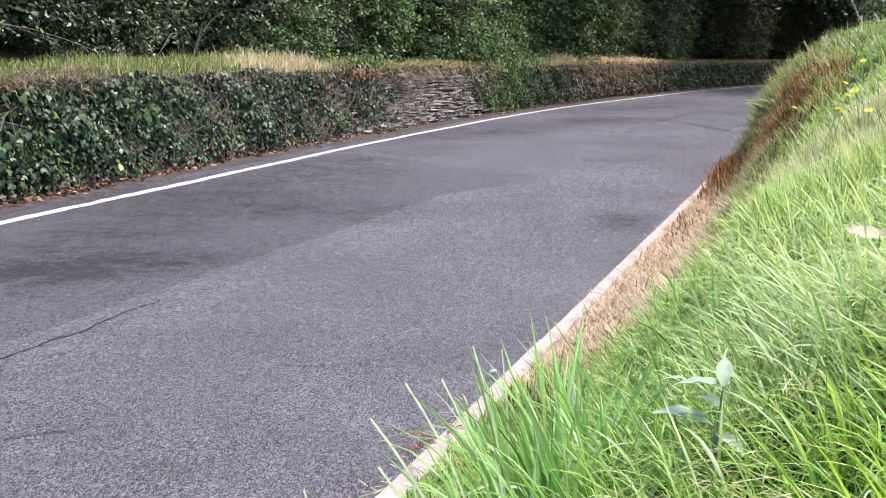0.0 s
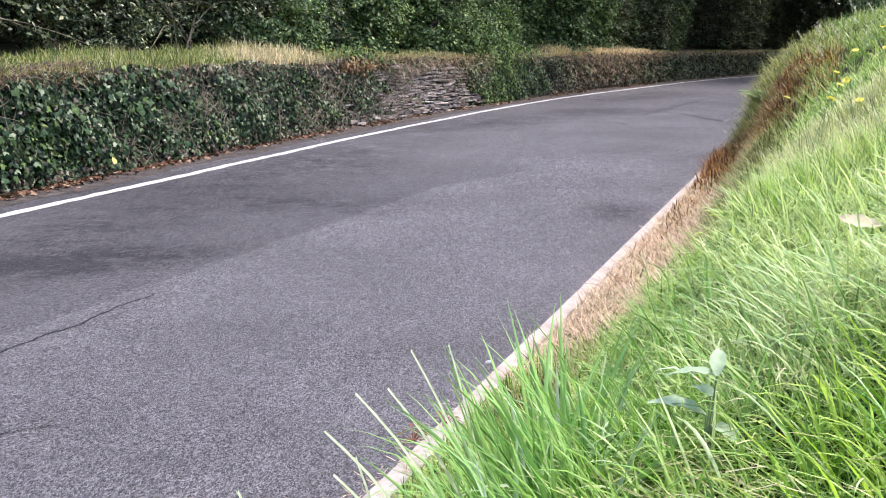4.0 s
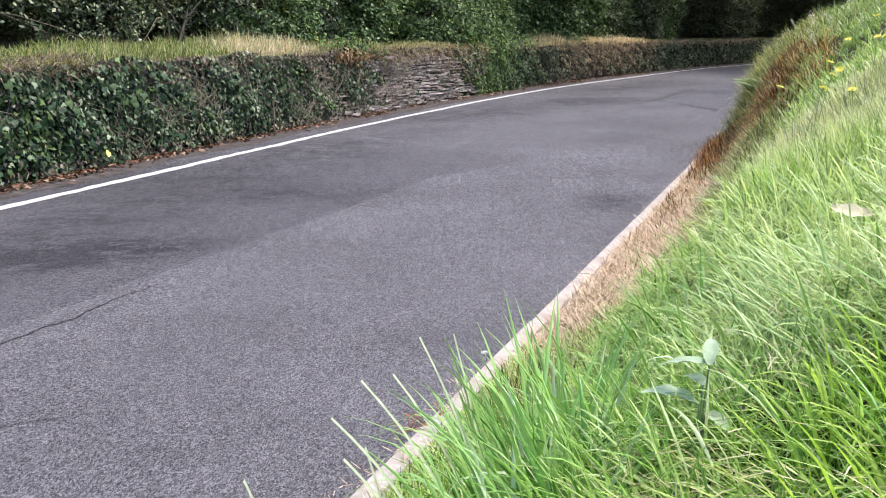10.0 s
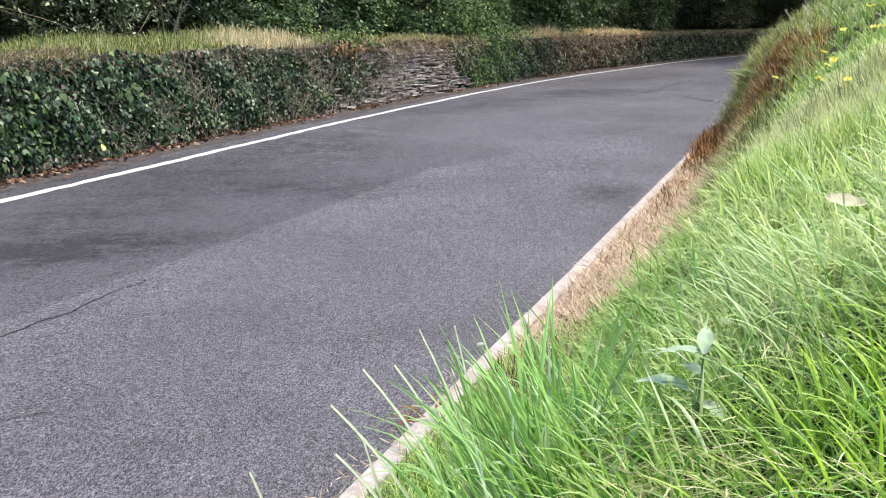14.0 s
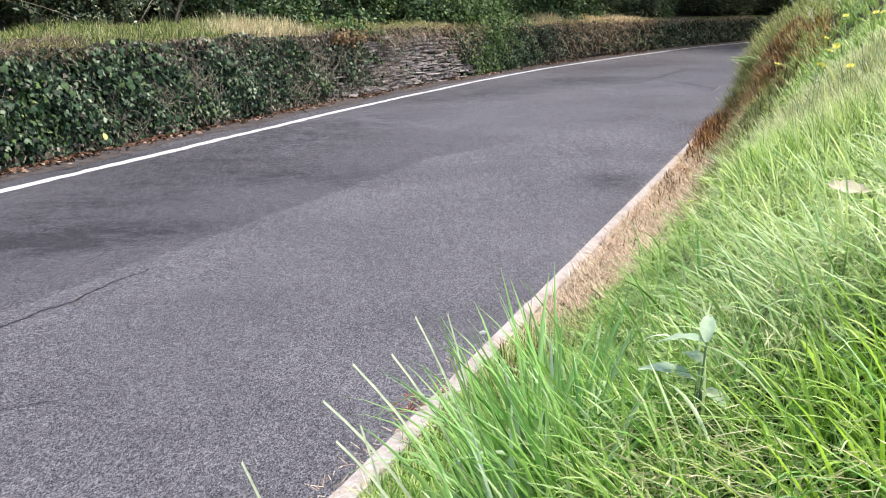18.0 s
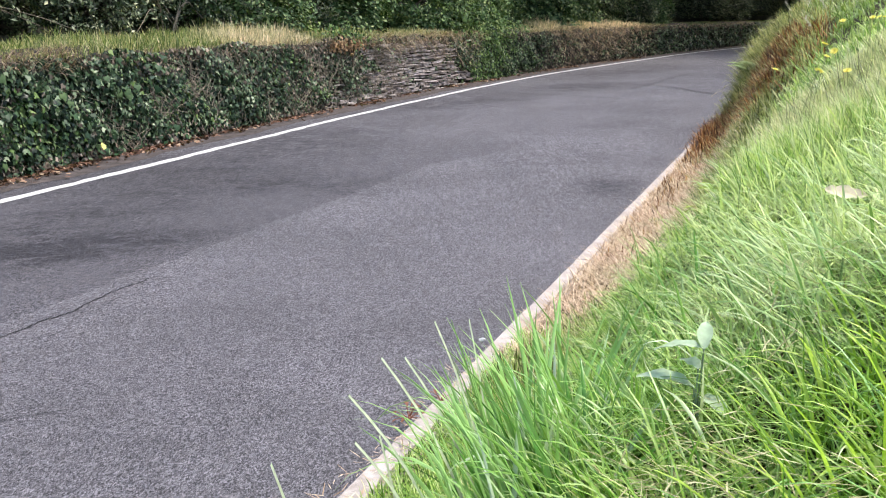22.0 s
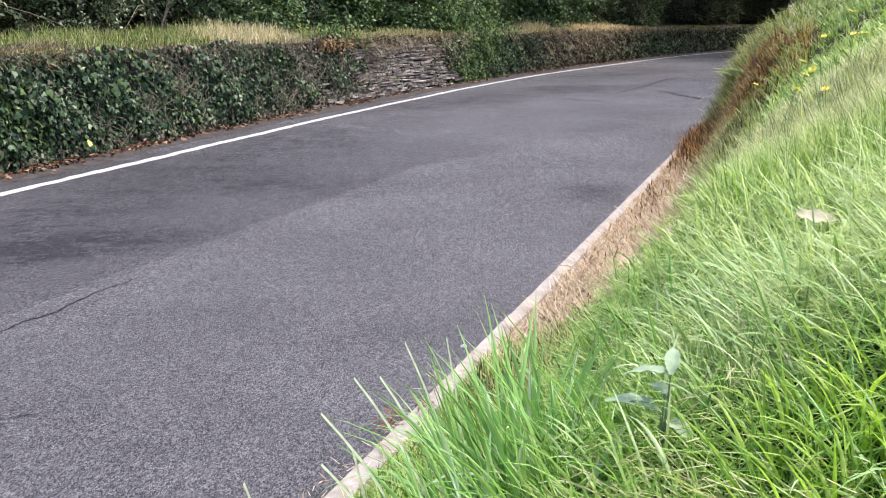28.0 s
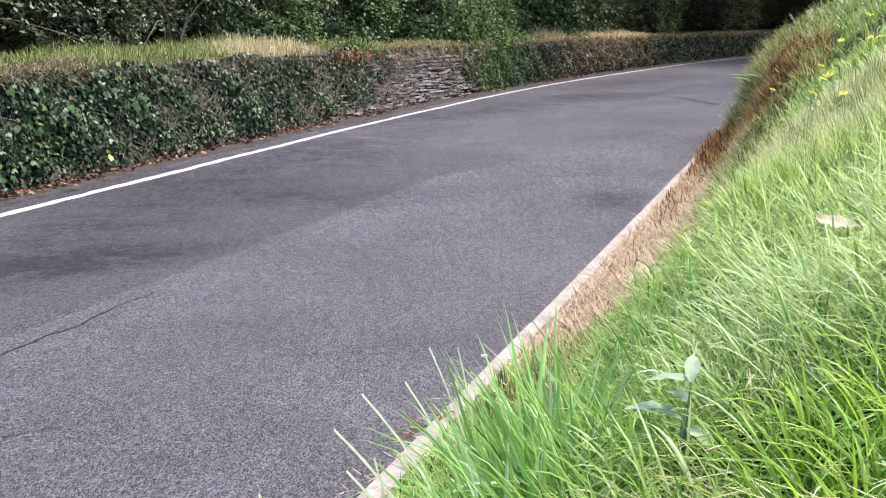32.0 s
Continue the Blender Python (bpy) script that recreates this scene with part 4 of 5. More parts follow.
    return raw_mesh("trunk", tv, tf, BARK, True), raw_mesh("crown", v, f, mat)


def slope_z(d):
    return float(np.interp(d, [0.8, 1.3, 2.2, 4.0, 8.0, 16.0], [1.06, 1.10, 1.35, 2.2, 4.5, 8.0]))


WOODS = np.random.default_rng(31)


def make_woods():
    kinds = []
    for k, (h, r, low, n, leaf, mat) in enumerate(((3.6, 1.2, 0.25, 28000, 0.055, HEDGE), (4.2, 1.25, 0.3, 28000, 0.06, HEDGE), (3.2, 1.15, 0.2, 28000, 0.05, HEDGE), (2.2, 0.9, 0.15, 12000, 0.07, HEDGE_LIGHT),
                                                   (9.0, 2.4, 2.0, 18000, 0.15, SHADED_TREE_LEAF), (8.0, 2.2, 1.6, 18000, 0.14, SHADED_TREE_LEAF), (3.4, 1.15, 0.2, 22000, 0.07, HEDGE_LIGHT))):
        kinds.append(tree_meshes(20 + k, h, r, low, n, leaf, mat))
    words = {"shrub": ("dense dark green hedgerow shrub behind the wall", "shrub", "hedgerow shrubs"), "tree": ("tall dark leafy woodland tree on the slope", "tree", "woodland trees"),
             "bramble": ("lighter green bramble bush spilling towards the wall", "bush", "brambles")}

    def plant(name, k, u, d, turn, scale=1.0):
        base = tagged(new(name), *words[name])
        p = wall_point(np.array([u]), d, slope_z(d))[0]
        base.matrix_basis = pose(p[0], p[1], p[2] - 0.3, 0, 0, turn) @ Matrix.Scale(scale, 4)
        for pn, me in zip(("trunk", "crown"), kinds[k]):
            ob = new(pn, me)
            ob.parent = base

    u = 1.0
    i = 0
    while u < 60:
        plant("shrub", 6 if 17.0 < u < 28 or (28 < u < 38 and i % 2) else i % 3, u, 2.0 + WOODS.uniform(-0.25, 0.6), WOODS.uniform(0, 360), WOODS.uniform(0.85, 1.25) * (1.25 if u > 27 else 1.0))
        u += WOODS.uniform(1.05, 1.5) * (1 if u < 30 else 1.3)
        i += 1
    for u, d in ((14.6, 1.35), (20.6, 1.1), (21.9, 0.95), (23.4, 1.3), (30.5, 1.5)):
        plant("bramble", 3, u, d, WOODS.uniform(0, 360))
    u = -2.0
    while u < 64:
        # From u 22 on, larger and closer, so unseen crowns shade the bend.
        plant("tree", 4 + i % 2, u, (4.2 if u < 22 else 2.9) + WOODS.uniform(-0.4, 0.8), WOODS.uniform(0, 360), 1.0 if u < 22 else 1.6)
        u += WOODS.uniform(2.6, 3.6)
        i += 1
    # Trees added on the bank, mostly out of view, to darken the bend.
    for y in np.arange(24, 62, 3.4):
        for s in ((2.4, 6.6, 11.0) if y > 37 else (7.5, 11.0)):
            p = beside(kerb_x, np.array([y + s * 0.15]), s)[0]
            base = tagged(new("tree"), "tall dark leafy tree added on the bank to shade the bend", "tree", "woodland trees")
            base.matrix_basis = pose(p[0], p[1], float(bank_z(s, y)) - 0.3, 0, 0, WOODS.uniform(0, 360)) @ Matrix.Scale(1.8 if s < 3 else 1.5, 4)
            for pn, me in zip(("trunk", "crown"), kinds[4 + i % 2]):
                ob = new(pn, me)
                ob.parent = base
            i += 1
    for y, s, k, size in ((19.5, 1.9, 3, 0.8), (21.0, 2.6, 6, 0.9), (23.0, 2.2, 3, 1.0), (22.5, 4.2, 6, 1.0)):
        base = tagged(new("shrub"), "leafy green shrub on the crest of the grass bank", "shrub", "hedgerow shrubs")
        p = beside(kerb_x, np.array([y]), s)[0]
        base.matrix_basis = pose(p[0], p[1], float(bank_z(s, y)) - 0.15, 0, 0, 40 * y) @ Matrix.Scale(size, 4)
        for pn, me in zip(("trunk", "crown"), kinds[k]):
            ob = new(pn, me)
            ob.parent = base
    # bare arching stems between the shrubs
    for u0, d0, z0, n in ((7.6, 1.0, 1.15, 5), (8.6, 1.05, 1.3, 4), (12.6, 1.0, 1.35, 7), (14.2, 0.95, 1.3, 6), (16.2, 1.0, 1.35, 4)):
        base = tagged(new("bare_branches"), "bare arching brown stems in front of the hedge", "branches", "bare hedge stems")
        base.matrix_basis = pose(*wall_point(np.array([u0]), d0 + 0.35, 1.0)[0])
        origin = np.array(base.matrix_basis.translation)
        for _ in range(n):
            u, z, d = u0 + WOODS.normal(0, 0.2), 1.05, d0 + 0.3
            du, dz, pts = WOODS.normal(0, 0.13), WOODS.uniform(0.16, 0.30), []
            for _ in range(9):
                pts.append(wall_point(np.array([u]), d, z)[0] - origin)
                u, z, d = u + du, z + dz, d - WOODS.uniform(-0.01, 0.07)
                du, dz = du * 1.15 + WOODS.normal(0, 0.03), dz - 0.045
            v, f = tube(pts, np.linspace(0.011, 0.004, 9), 5)
            np_mesh("stem", v, f, STEM, parent=base, smooth=True)
    for u in np.arange(0, 66, 5.0):
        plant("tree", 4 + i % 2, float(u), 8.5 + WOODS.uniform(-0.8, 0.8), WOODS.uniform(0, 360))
        i += 1


# ---- grass on the bank ----
def bank_points(n, s0, s1, y0, y1):
    s, y = RNG.uniform(s0, s1, n), RNG.uniform(y0, y1, n)
    p = beside(kerb_x, y, s)
    p[:, 2] = bank_z(s, y) - 0.005
    return s, y, p


def toward_road(y):
    slope = (kerb_x(y + 0.1) - kerb_x(y - 0.1)) / 0.2
    return np.arctan2(slope, -np.ones_like(slope))


def make_bank_grass():
    packs = []
    for n, s0, s1, y0, y1, w in ((84000, 0.16, 1.9, 0.7, 2.8, 0.0036), (62000, 0.3, 2.2, 2.8, 6.2, 0.0044), (44000, 0.0, 3.0, 6.2, 14.0, 0.0088), (12000, 0.1, 4.5, 14.0, 50.0, 0.02), (14000, 0.2, 9.0, -14.0, -3.0, 0.02), (14000, 3.6, 10.0, 0.3, 14.0, 0.02), (32000, 0.16, 3.6, -3.0, 0.72, 0.006), (32000, 1.75, 3.6, 0.7, 9.0, 0.006)):
        s, y, p = bank_points(n, s0, s1, y0, y1)
        dist = np.linalg.norm(p - np.array([[0, 0, 1.2]]), axis=1)
        edge = np.interp(y, [2.5, 3.4, 4.2, 5.5, 9.0, 9.9], [0.13, 0.47, 0.73, 0.83, 0.85, 0.10]) + 0.05 * np.sin(y * 3.1) + 0.04 * np.sin(y * 7.7)
        fringe = np.clip((s - edge) * 12, 0.0, 1)
        rusty = (y > 6.0) & (s < np.interp(y, [6.0, 6.6, 8.8, 10.4], [0.78, 1.16, 1.14, 0.8]) + 0.10 * np.sin(y * 2.6)) & (y < 10.5)
        keep = (dist > np.where(p[:, 1] < 0.15, 0.42, 0.6)) & (RNG.random(n) < fringe) & ~(rusty & (RNG.random(n) < 0.93))
        if w < 0.005:
            keep &= RNG.random(n) < np.clip((2.0 + 0.2 * np.sin(y * 4.3) - s) / 0.35, 0, 1) * np.clip((y - 0.62 + 0.1 * np.sin(s * 9)) / 0.2, 0, 1)
        hollow = np.sin(y * 7.3 + 2.5 * np.sin(s * 6.1)) * np.sin(s * 10.1 + 2 * np.sin(y * 4.3)) + 0.5 * np.sin(y * 17 + s * 9) * np.sin(s * 23 - y * 5)
        keep &= RNG.random(n) < np.clip(0.8 + 0.5 * hollow, 0.42, 1) * (1 - 0.75 * np.exp(-((y - 6.5) / 0.8) ** 4 - ((s - 0.92) / 0.17) ** 4))
        s, y, p = s[keep], y[keep], p[keep]
        n = len(s)
        clump = np.sin(y * 9.1 + 3 * np.sin(s * 7)) * np.sin(s * 11.3 + 2 * np.sin(y * 5))
        az = toward_road(y) + 1.7 * clump + RNG.normal(np.where(y < 5, -0.1, -0.35), np.where((s > 0.95) & (y < 5), 1.0, 1.3), n)
        swirl = 0.5 + 0.5 * np.sin(y * 2.3 + s * 4.1) * np.sin(y * 1.1 - s * 3.3)
        length = np.clip(RNG.gamma(6.0, 0.0205, n), 0.04, 0.24) * (0.75 + 0.45 * swirl) * np.clip(0.5 + (s - 0.5) * 1.4, 0.45, 1) * np.interp(y, [-14, 0.3, 2.2, 3.6, 5.0, 6.5, 8, 14], [1.6, 0.85, 0.86, 0.66, 0.56, 0.58, 0.8, 1.3])
        near_edge = np.clip(1 - (s - edge[keep]) / 0.22, 0, 1)
        length = length * (1 - 0.3 * near_edge)
        az = az + near_edge * RNG.normal(0, 1.6, n)
        flop = np.where((y > 2.0) & (y < 6.5), 0.35, 0.0) * (0.5 + clump)
        packs.append(blades(p, az, np.abs(RNG.normal(0.35 + flop + 0.35 * ((s > 0.95) & (y < 2.2)), 0.45, n)), RNG.uniform(0.2, 3.0, n), length, w * RNG.uniform(0.5, 1.35, n) * np.interp(y, [2.6, 3.2, 6.1, 6.3], [1.0, 1.1, 2.0, 1.0])))
    # long blades that arch from the slope over the brown edge
    s, y, p = bank_points(260, 0.95, 1.15, 5.6, 9.0)
    n = len(s)
    packs.append(blades(p, toward_road(y) + RNG.normal(0, 0.6, n), np.abs(RNG.normal(0.45, 0.2, n)), RNG.uniform(0.6, 1.7, n), RNG.uniform(0.12, 0.24, n), RNG.uniform(0.004, 0.008, n)))
    s, y, p = bank_points(15000, 0.08, 0.55, 1.0, 3.7)
    n = len(s)
    packs.append(blades(p, RNG.uniform(0, 6.28, n), np.abs(RNG.normal(0.3, 0.4, n)), RNG.uniform(0.2, 2.2, n), RNG.uniform(0.04, 0.13, n) * np.clip(0.4 + s * 2, 0, 1), RNG.uniform(0.0025, 0.0045, n)))
    s, y, p = bank_points(9000, 0.95, 1.75, 2.4, 4.4)
    n = len(s)
    packs.append(blades(p, RNG.uniform(0, 6.28, n), np.abs(RNG.normal(0.2, 0.3, n)), RNG.uniform(0.2, 1.6, n), RNG.uniform(0.08, 0.17, n), RNG.uniform(0.0022, 0.004, n)))
    # short growth round the foot of the dock plant
    s, y, p = bank_points(700, 0.84, 1.02, 0.92, 1.11)
    n = len(s)
    packs.append(blades(p, toward_road(y) + RNG.normal(0, 1.2, n), np.abs(RNG.normal(0.3, 0.25, n)), RNG.uniform(0.4, 2.0, n), RNG.uniform(0.06, 0.135, n), RNG.uniform(0.002, 0.0038, n)))
    s, y, p = bank_points(8000, 0.9, 1.4, 2.7, 3.7)
    n = len(s)
    packs.append(blades(p, RNG.uniform(0, 6.28, n), np.abs(RNG.normal(0.15, 0.25, n)), RNG.uniform(0.2, 1.5, n), RNG.uniform(0.08, 0.17, n), RNG.uniform(0.002, 0.0036, n)))
    v, f = joined(packs)
    np_mesh("bank_grass", v, f, GRASS, "lush bright green long grass covering the roadside bank", "grass", "stuff")
    packs = []
    for n, s0, s1, y0, y1 in ((44000, 0.09, 0.74, 3.4, 10.2),):
        s, y, p = bank_points(n, s0, s1, y0, y1)
        p[:, 2] += 0.012
        keep = (np.linalg.norm(p - np.array([[0, 0, 1.2]]), axis=1) > 0.5) & ((s < 0.74) | (np.sin(s * 5 + y * 3) > 0.2))
        s, y, p = s[keep], y[keep], p[keep]
        n = len(s)
        packs.append(blades(p, RNG.uniform(0, 6.28, n), RNG.uniform(0.7, 1.35, n), RNG.uniform(0.1, 0.8, n), RNG.uniform(0.03, 0.12, n), RNG.uniform(0.002, 0.0048, n)))
    y = RNG.uniform(1.9, 3.4, 260)
    p = beside(kerb_x, y, RNG.uniform(-0.04, 0.13, 260), 0.034)
    packs.append(blades(p, RNG.uniform(0, 6.28, 260), RNG.uniform(1.3, 1.6, 260), RNG.uniform(-0.3, 0.3, 260), RNG.uniform(0.02, 0.06, 260), RNG.uniform(0.002, 0.004, 260)))
    v, f = joined(packs)
    np_mesh("dry_grass_strip", v, f, STRAW, "strip of dry straw-coloured dead grass behind the kerb", "dry grass", "stuff")
    # beige thatch between the green blades
    s, y, p = bank_points(26000, 0.75, 1.7, 0.8, 2.2)
    n = len(s)
    heap = 1.2 * np.exp(-(((s - 0.99) / 0.07) ** 2 + ((y - 1.22) / 0.09) ** 2)) + 1.2 * np.exp(-(((s - 1.11) / 0.07) ** 2 + ((y - 1.13) / 0.08) ** 2)) + 0.22 * (np.sin(s * 9 + 2 * np.sin(y * 7)) > 0.3)
    keep = RNG.random(n) < heap * 0.52
    s, y, p = s[keep], y[keep], p[keep]
    n = len(s)
    p[:, 2] += RNG.uniform(0.02, 0.10, n)
    v, f = blades(p, RNG.normal(0.1, 0.7, n) + np.where(RNG.random(n) < 0.6, math.pi, 0), RNG.uniform(0.9, 1.6, n), RNG.uniform(-0.5, 1.0, n), RNG.uniform(0.02, 0.075, n), RNG.uniform(0.0013, 0.0025, n))
    np_mesh("thatch", v, f, THATCH, "beige dead grass thatch tangled between green blades", "dry grass", "stuff")
    # rust-brown patches on the steep edge, with olive tussocks among and beyond them
    packs = []
    for n, s0, y0, rs, ry, lo, hi in ((9000, 0.28, 9.3, 0.22, 0.65, 0.07, 0.20), (5500, 0.74, 8.0, 0.16, 0.75, 0.07, 0.17), (5000, 0.84, 9.2, 0.15, 0.5, 0.10, 0.20), (4500, 0.62, 9.3, 0.2, 0.5, 0.06, 0.16), (3500, 0.70, 7.1, 0.15, 0.5, 0.06, 0.15), (4500, 0.48, 8.7, 0.2, 0.7, 0.06, 0.16), (3500, 0.22, 9.9, 0.16, 0.5, 0.08, 0.22), (3500, 0.62, 7.7, 0.2, 0.6, 0.06, 0.15), (1500, 0.2, 8.7, 0.12, 0.7, 0.05, 0.12), (3000, 0.96, 7.3, 0.14, 0.6, 0.06, 0.15), (2600, 1.0, 8.4, 0.12, 0.5, 0.07, 0.16), (900, 0.22, 7.2, 0.14, 0.8, 0.04, 0.10), (700, 0.26, 6.2, 0.14, 0.9, 0.03, 0.08), (150, 0.34, 4.4, 0.12, 0.6, 0.03, 0.06)):
        s, y = RNG.normal(s0, rs * 0.6, n), RNG.normal(y0, ry * 0.6, n)
        keep = (s > 0.11) & (np.sin(s * 23 + y * 4) * np.sin(y * 9 - s * 6) + 0.6 * np.sin(y * 21 + s * 11) > -0.6)
        s, y = s[keep], y[keep]
        n = len(s)
        p = beside(kerb_x, y, s)
        p[:, 2] = bank_z(s, y)
        packs.append(blades(p, toward_road(y) + RNG.normal(0, 2.4, n), RNG.uniform(0.1, 1.5, n), RNG.uniform(-0.6, 2.4, n), RNG.uniform(lo, hi, n), RNG.uniform(0.0045, 0.010, n)))
    v, f = joined(packs)
    np_mesh("dead_grass_fringe", v, f, RUST, "rust-brown dead grass and bracken on the steep bank edge", "dead grass", "stuff")
    packs = []
    spots = [(0.30, 10.3, 0.42), (0.38, 10.0, 0.40), (0.34, 10.8, 0.45), (0.45, 10.5, 0.40), (0.5, 11.1, 0.36), (0.58, 10.2, 0.33), (0.64, 11.0, 0.30), (0.70, 10.4, 0.26),
             (0.56, 9.4, 0.20), (0.62, 8.8, 0.17), (0.9, 8.5, 0.16), (0.6, 7.9, 0.15), (0.95, 7.7, 0.16), (0.56, 7.2, 0.14), (0.7, 6.8, 0.15), (0.42, 9.0, 0.20), (0.5, 8.4, 0.19), (0.36, 8.0, 0.15), (0.76, 9.8, 0.22), (0.8, 8.9, 0.19), (1.0, 9.3, 0.19), (0.72, 7.5, 0.15), (0.9, 6.9, 0.14), (0.66, 6.5, 0.13), (0.5, 6.4, 0.12), (0.85, 10.9, 0.24), (0.30, 11.5, 0.5), (0.45, 12.3, 0.45), (0.85, 10.0, 0.2)]
    for y0 in np.arange(2.9, 6.9, 0.16):
        e = float(np.interp(y0, [2.5, 3.4, 4.2, 9.0], [0.14, 0.46, 0.68, 0.71]))
        spots.append((e - 0.08 + RNG.normal(0, 0.06), float(y0 + RNG.normal(0, 0.1)), 0.10))
    for s0, y0, tall in spots:
        n = int(420 if tall > 0.2 else 260)
        tall *= 0.6 if tall > 0.21 else 0.9
        s, y = np.maximum(RNG.normal(s0 + 0.07, 0.075, n), 0.08), RNG.normal(y0, 0.17, n)
        p = beside(kerb_x, y, s)
        p[:, 2] = bank_z(np.maximum(s, 0.1), y)
        packs.append(blades(p, toward_road(y) + RNG.normal(0, 1.2, n), np.abs(RNG.normal(0.25, 0.25, n)), RNG.uniform(0.3, 2.4, n), tall * RNG.uniform(0.5, 1.25, n), RNG.uniform(0.006, 0.011, n) * min(1.0, 0.25 + y0 * 0.08)))
    v, f = joined(packs)
    np_mesh("olive_tussocks", v, f, OLIVE, "dull olive grass tussocks overhanging the road edge", "grass", "stuff")


def make_edge_thicket():
    """Dull mixed growth between the dry strip and the green slope."""
    packs = []
    for n, y0, y1, wide in ((9000, 3.0, 4.6, 0.0045), (15000, 4.6, 8.0, 0.0065)):
        y = RNG.uniform(y0, y1, n)
        s = np.interp(y, [2.5, 3.4, 4.2, 5.5, 9.0], [0.13, 0.44, 0.67, 0.75, 0.80]) + RNG.normal(-0.02, np.where(y > 4.6, 0.115, 0.085), n) + 0.05 * np.sin(y * 3.1) + 0.04 * np.sin(y * 7.7)
        keep = (s > 0.12) & (np.sin(y * 12 + s * 17) * np.sin(s * 31 - y * 6) > -0.5)
        s, y = s[keep], y[keep]
        p = beside(kerb_x, y, s)
        p[:, 2] = bank_z(s, y) - 0.005
        k = len(s)
        packs.append(blades(p, RNG.uniform(0, 6.28, k), RNG.uniform(0.0, 1.2, k), RNG.uniform(-0.4, 2.2, k), RNG.uniform(0.04, 0.13, k), wide * RNG.uniform(0.6, 1.5, k)))
    v, f = joined(packs)
    np_mesh("edge_thicket", v, f, DULL, "dull olive mixed weeds and grass along the dry strip", "grass", "stuff")


TUFTS = []


def make_tuft(s, y, count, spread, long, width, out, mat=None):
    p0 = beside(kerb_x, np.array([y]), s)[0]
    p0[2] = float(bank_z(s, y))
    a = RNG.uniform(0, 6.28, count)
    r = spread * np.sqrt(RNG.random(count))
    root = np.stack([r * np.cos(a), r * np.sin(a), np.zeros(count)], 1)
    # the roots follow the slope of the bank
    root[:, 2] = root[:, 0] * (1.1 if s < 0.85 else 0.5) - 0.03
    far = s < 0.85
    az = np.where(RNG.random(count) < 0.55, a, math.pi) + RNG.normal(out, 0.55, count)
    lean = np.abs(RNG.normal(0.10, 0.12, count)) + 0.22 * r / spread if far else np.abs(RNG.normal(0.25, 0.3, count))
    bend = np.where(RNG.random(count) < 0.75, RNG.uniform(0.1, 0.8, count), RNG.uniform(0.8, 2.4, count)) if far else RNG.uniform(0.2, 1.9, count)
    size = np.sort(long * RNG.uniform(0.55, 1.1, count))
    wide = 1.2 * width * RNG.uniform(0.5, 1.2, count)
    ob = tagged(new("grass_tuft"), "tuft of long pale green grass blades leaning over the kerb" if far else "tuft of long green grass on the bank", "grass tuft", "swaying grass tufts")
    ob.matrix_basis = pose(*p0)
    cut = count - (14 if far else 8)
    groups = [slice(0, cut)] + [slice(k, k + 1) for k in range(cut, count)]
    for k, g in enumerate(groups):
        v, f = folded_blades(root[g], az[g], lean[g], bend[g], size[g], wide[g])
        np_mesh("blade_clump" if k == 0 else "blade", v, f, mat or (DEEP if 0.81 < s < 1.01 and y < 2.0 else TALL), parent=ob)
    TUFTS.append((ob, p0))


def make_tufts():
    for s, y, c, sp, ln, w in ((0.74, 1.56, 38, 0.07, 0.385, 0.0072), (0.79, 1.60, 48, 0.08, 0.32, 0.0075), (0.79, 1.46, 44, 0.08, 0.29, 0.007), (0.72, 1.70, 38, 0.07, 0.37, 0.007),
                               (0.82, 1.62, 40, 0.085, 0.22, 0.006), (0.86, 1.48, 40, 0.09, 0.19, 0.0052), (0.80, 1.80, 32, 0.085, 0.15, 0.005), (0.64, 1.46, 12, 0.06, 0.26, 0.006),
                               (0.78, 1.36, 34, 0.08, 0.30, 0.007), (0.92, 1.72, 36, 0.11, 0.19, 0.0048), (0.94, 1.36, 34, 0.11, 0.20, 0.0045), (1.00, 1.10, 34, 0.12, 0.21, 0.0042),
                               (0.66, 1.74, 24, 0.055, 0.44, 0.0072), (0.66, 1.86, 30, 0.06, 0.375, 0.0068), (0.60, 1.66, 10, 0.06, 0.36, 0.007), (0.70, 1.78, 38, 0.065, 0.37, 0.0072), (0.72, 1.88, 32, 0.07, 0.30, 0.0065),
                               (1.20, 1.20, 40, 0.12, 0.20, 0.0038), (1.28, 0.98, 36, 0.12, 0.22, 0.0038), (1.05, 1.60, 40, 0.12, 0.17, 0.0042), (1.30, 1.60, 40, 0.13, 0.18, 0.0038),
                               (0.95, 2.10, 42, 0.13, 0.16, 0.0042), (1.25, 2.30, 42, 0.14, 0.16, 0.0042), (0.86, 2.50, 42, 0.12, 0.14, 0.0042)):
        make_tuft(s, y, c, sp, ln, w, 0.0)
    for s, y, c, ln in ((1.15, 1.33, 28, 0.16), (1.21, 1.29, 28, 0.17), (1.25, 1.40, 28, 0.15), (1.12, 1.22, 30, 0.17), (1.17, 1.14, 30, 0.18), (1.24, 1.20, 30, 0.18), (1.18, 1.42, 26, 0.16)):
        make_tuft(s, y, c, 0.07, ln, 0.0046, 0.0, FRESH)


STEMS = []


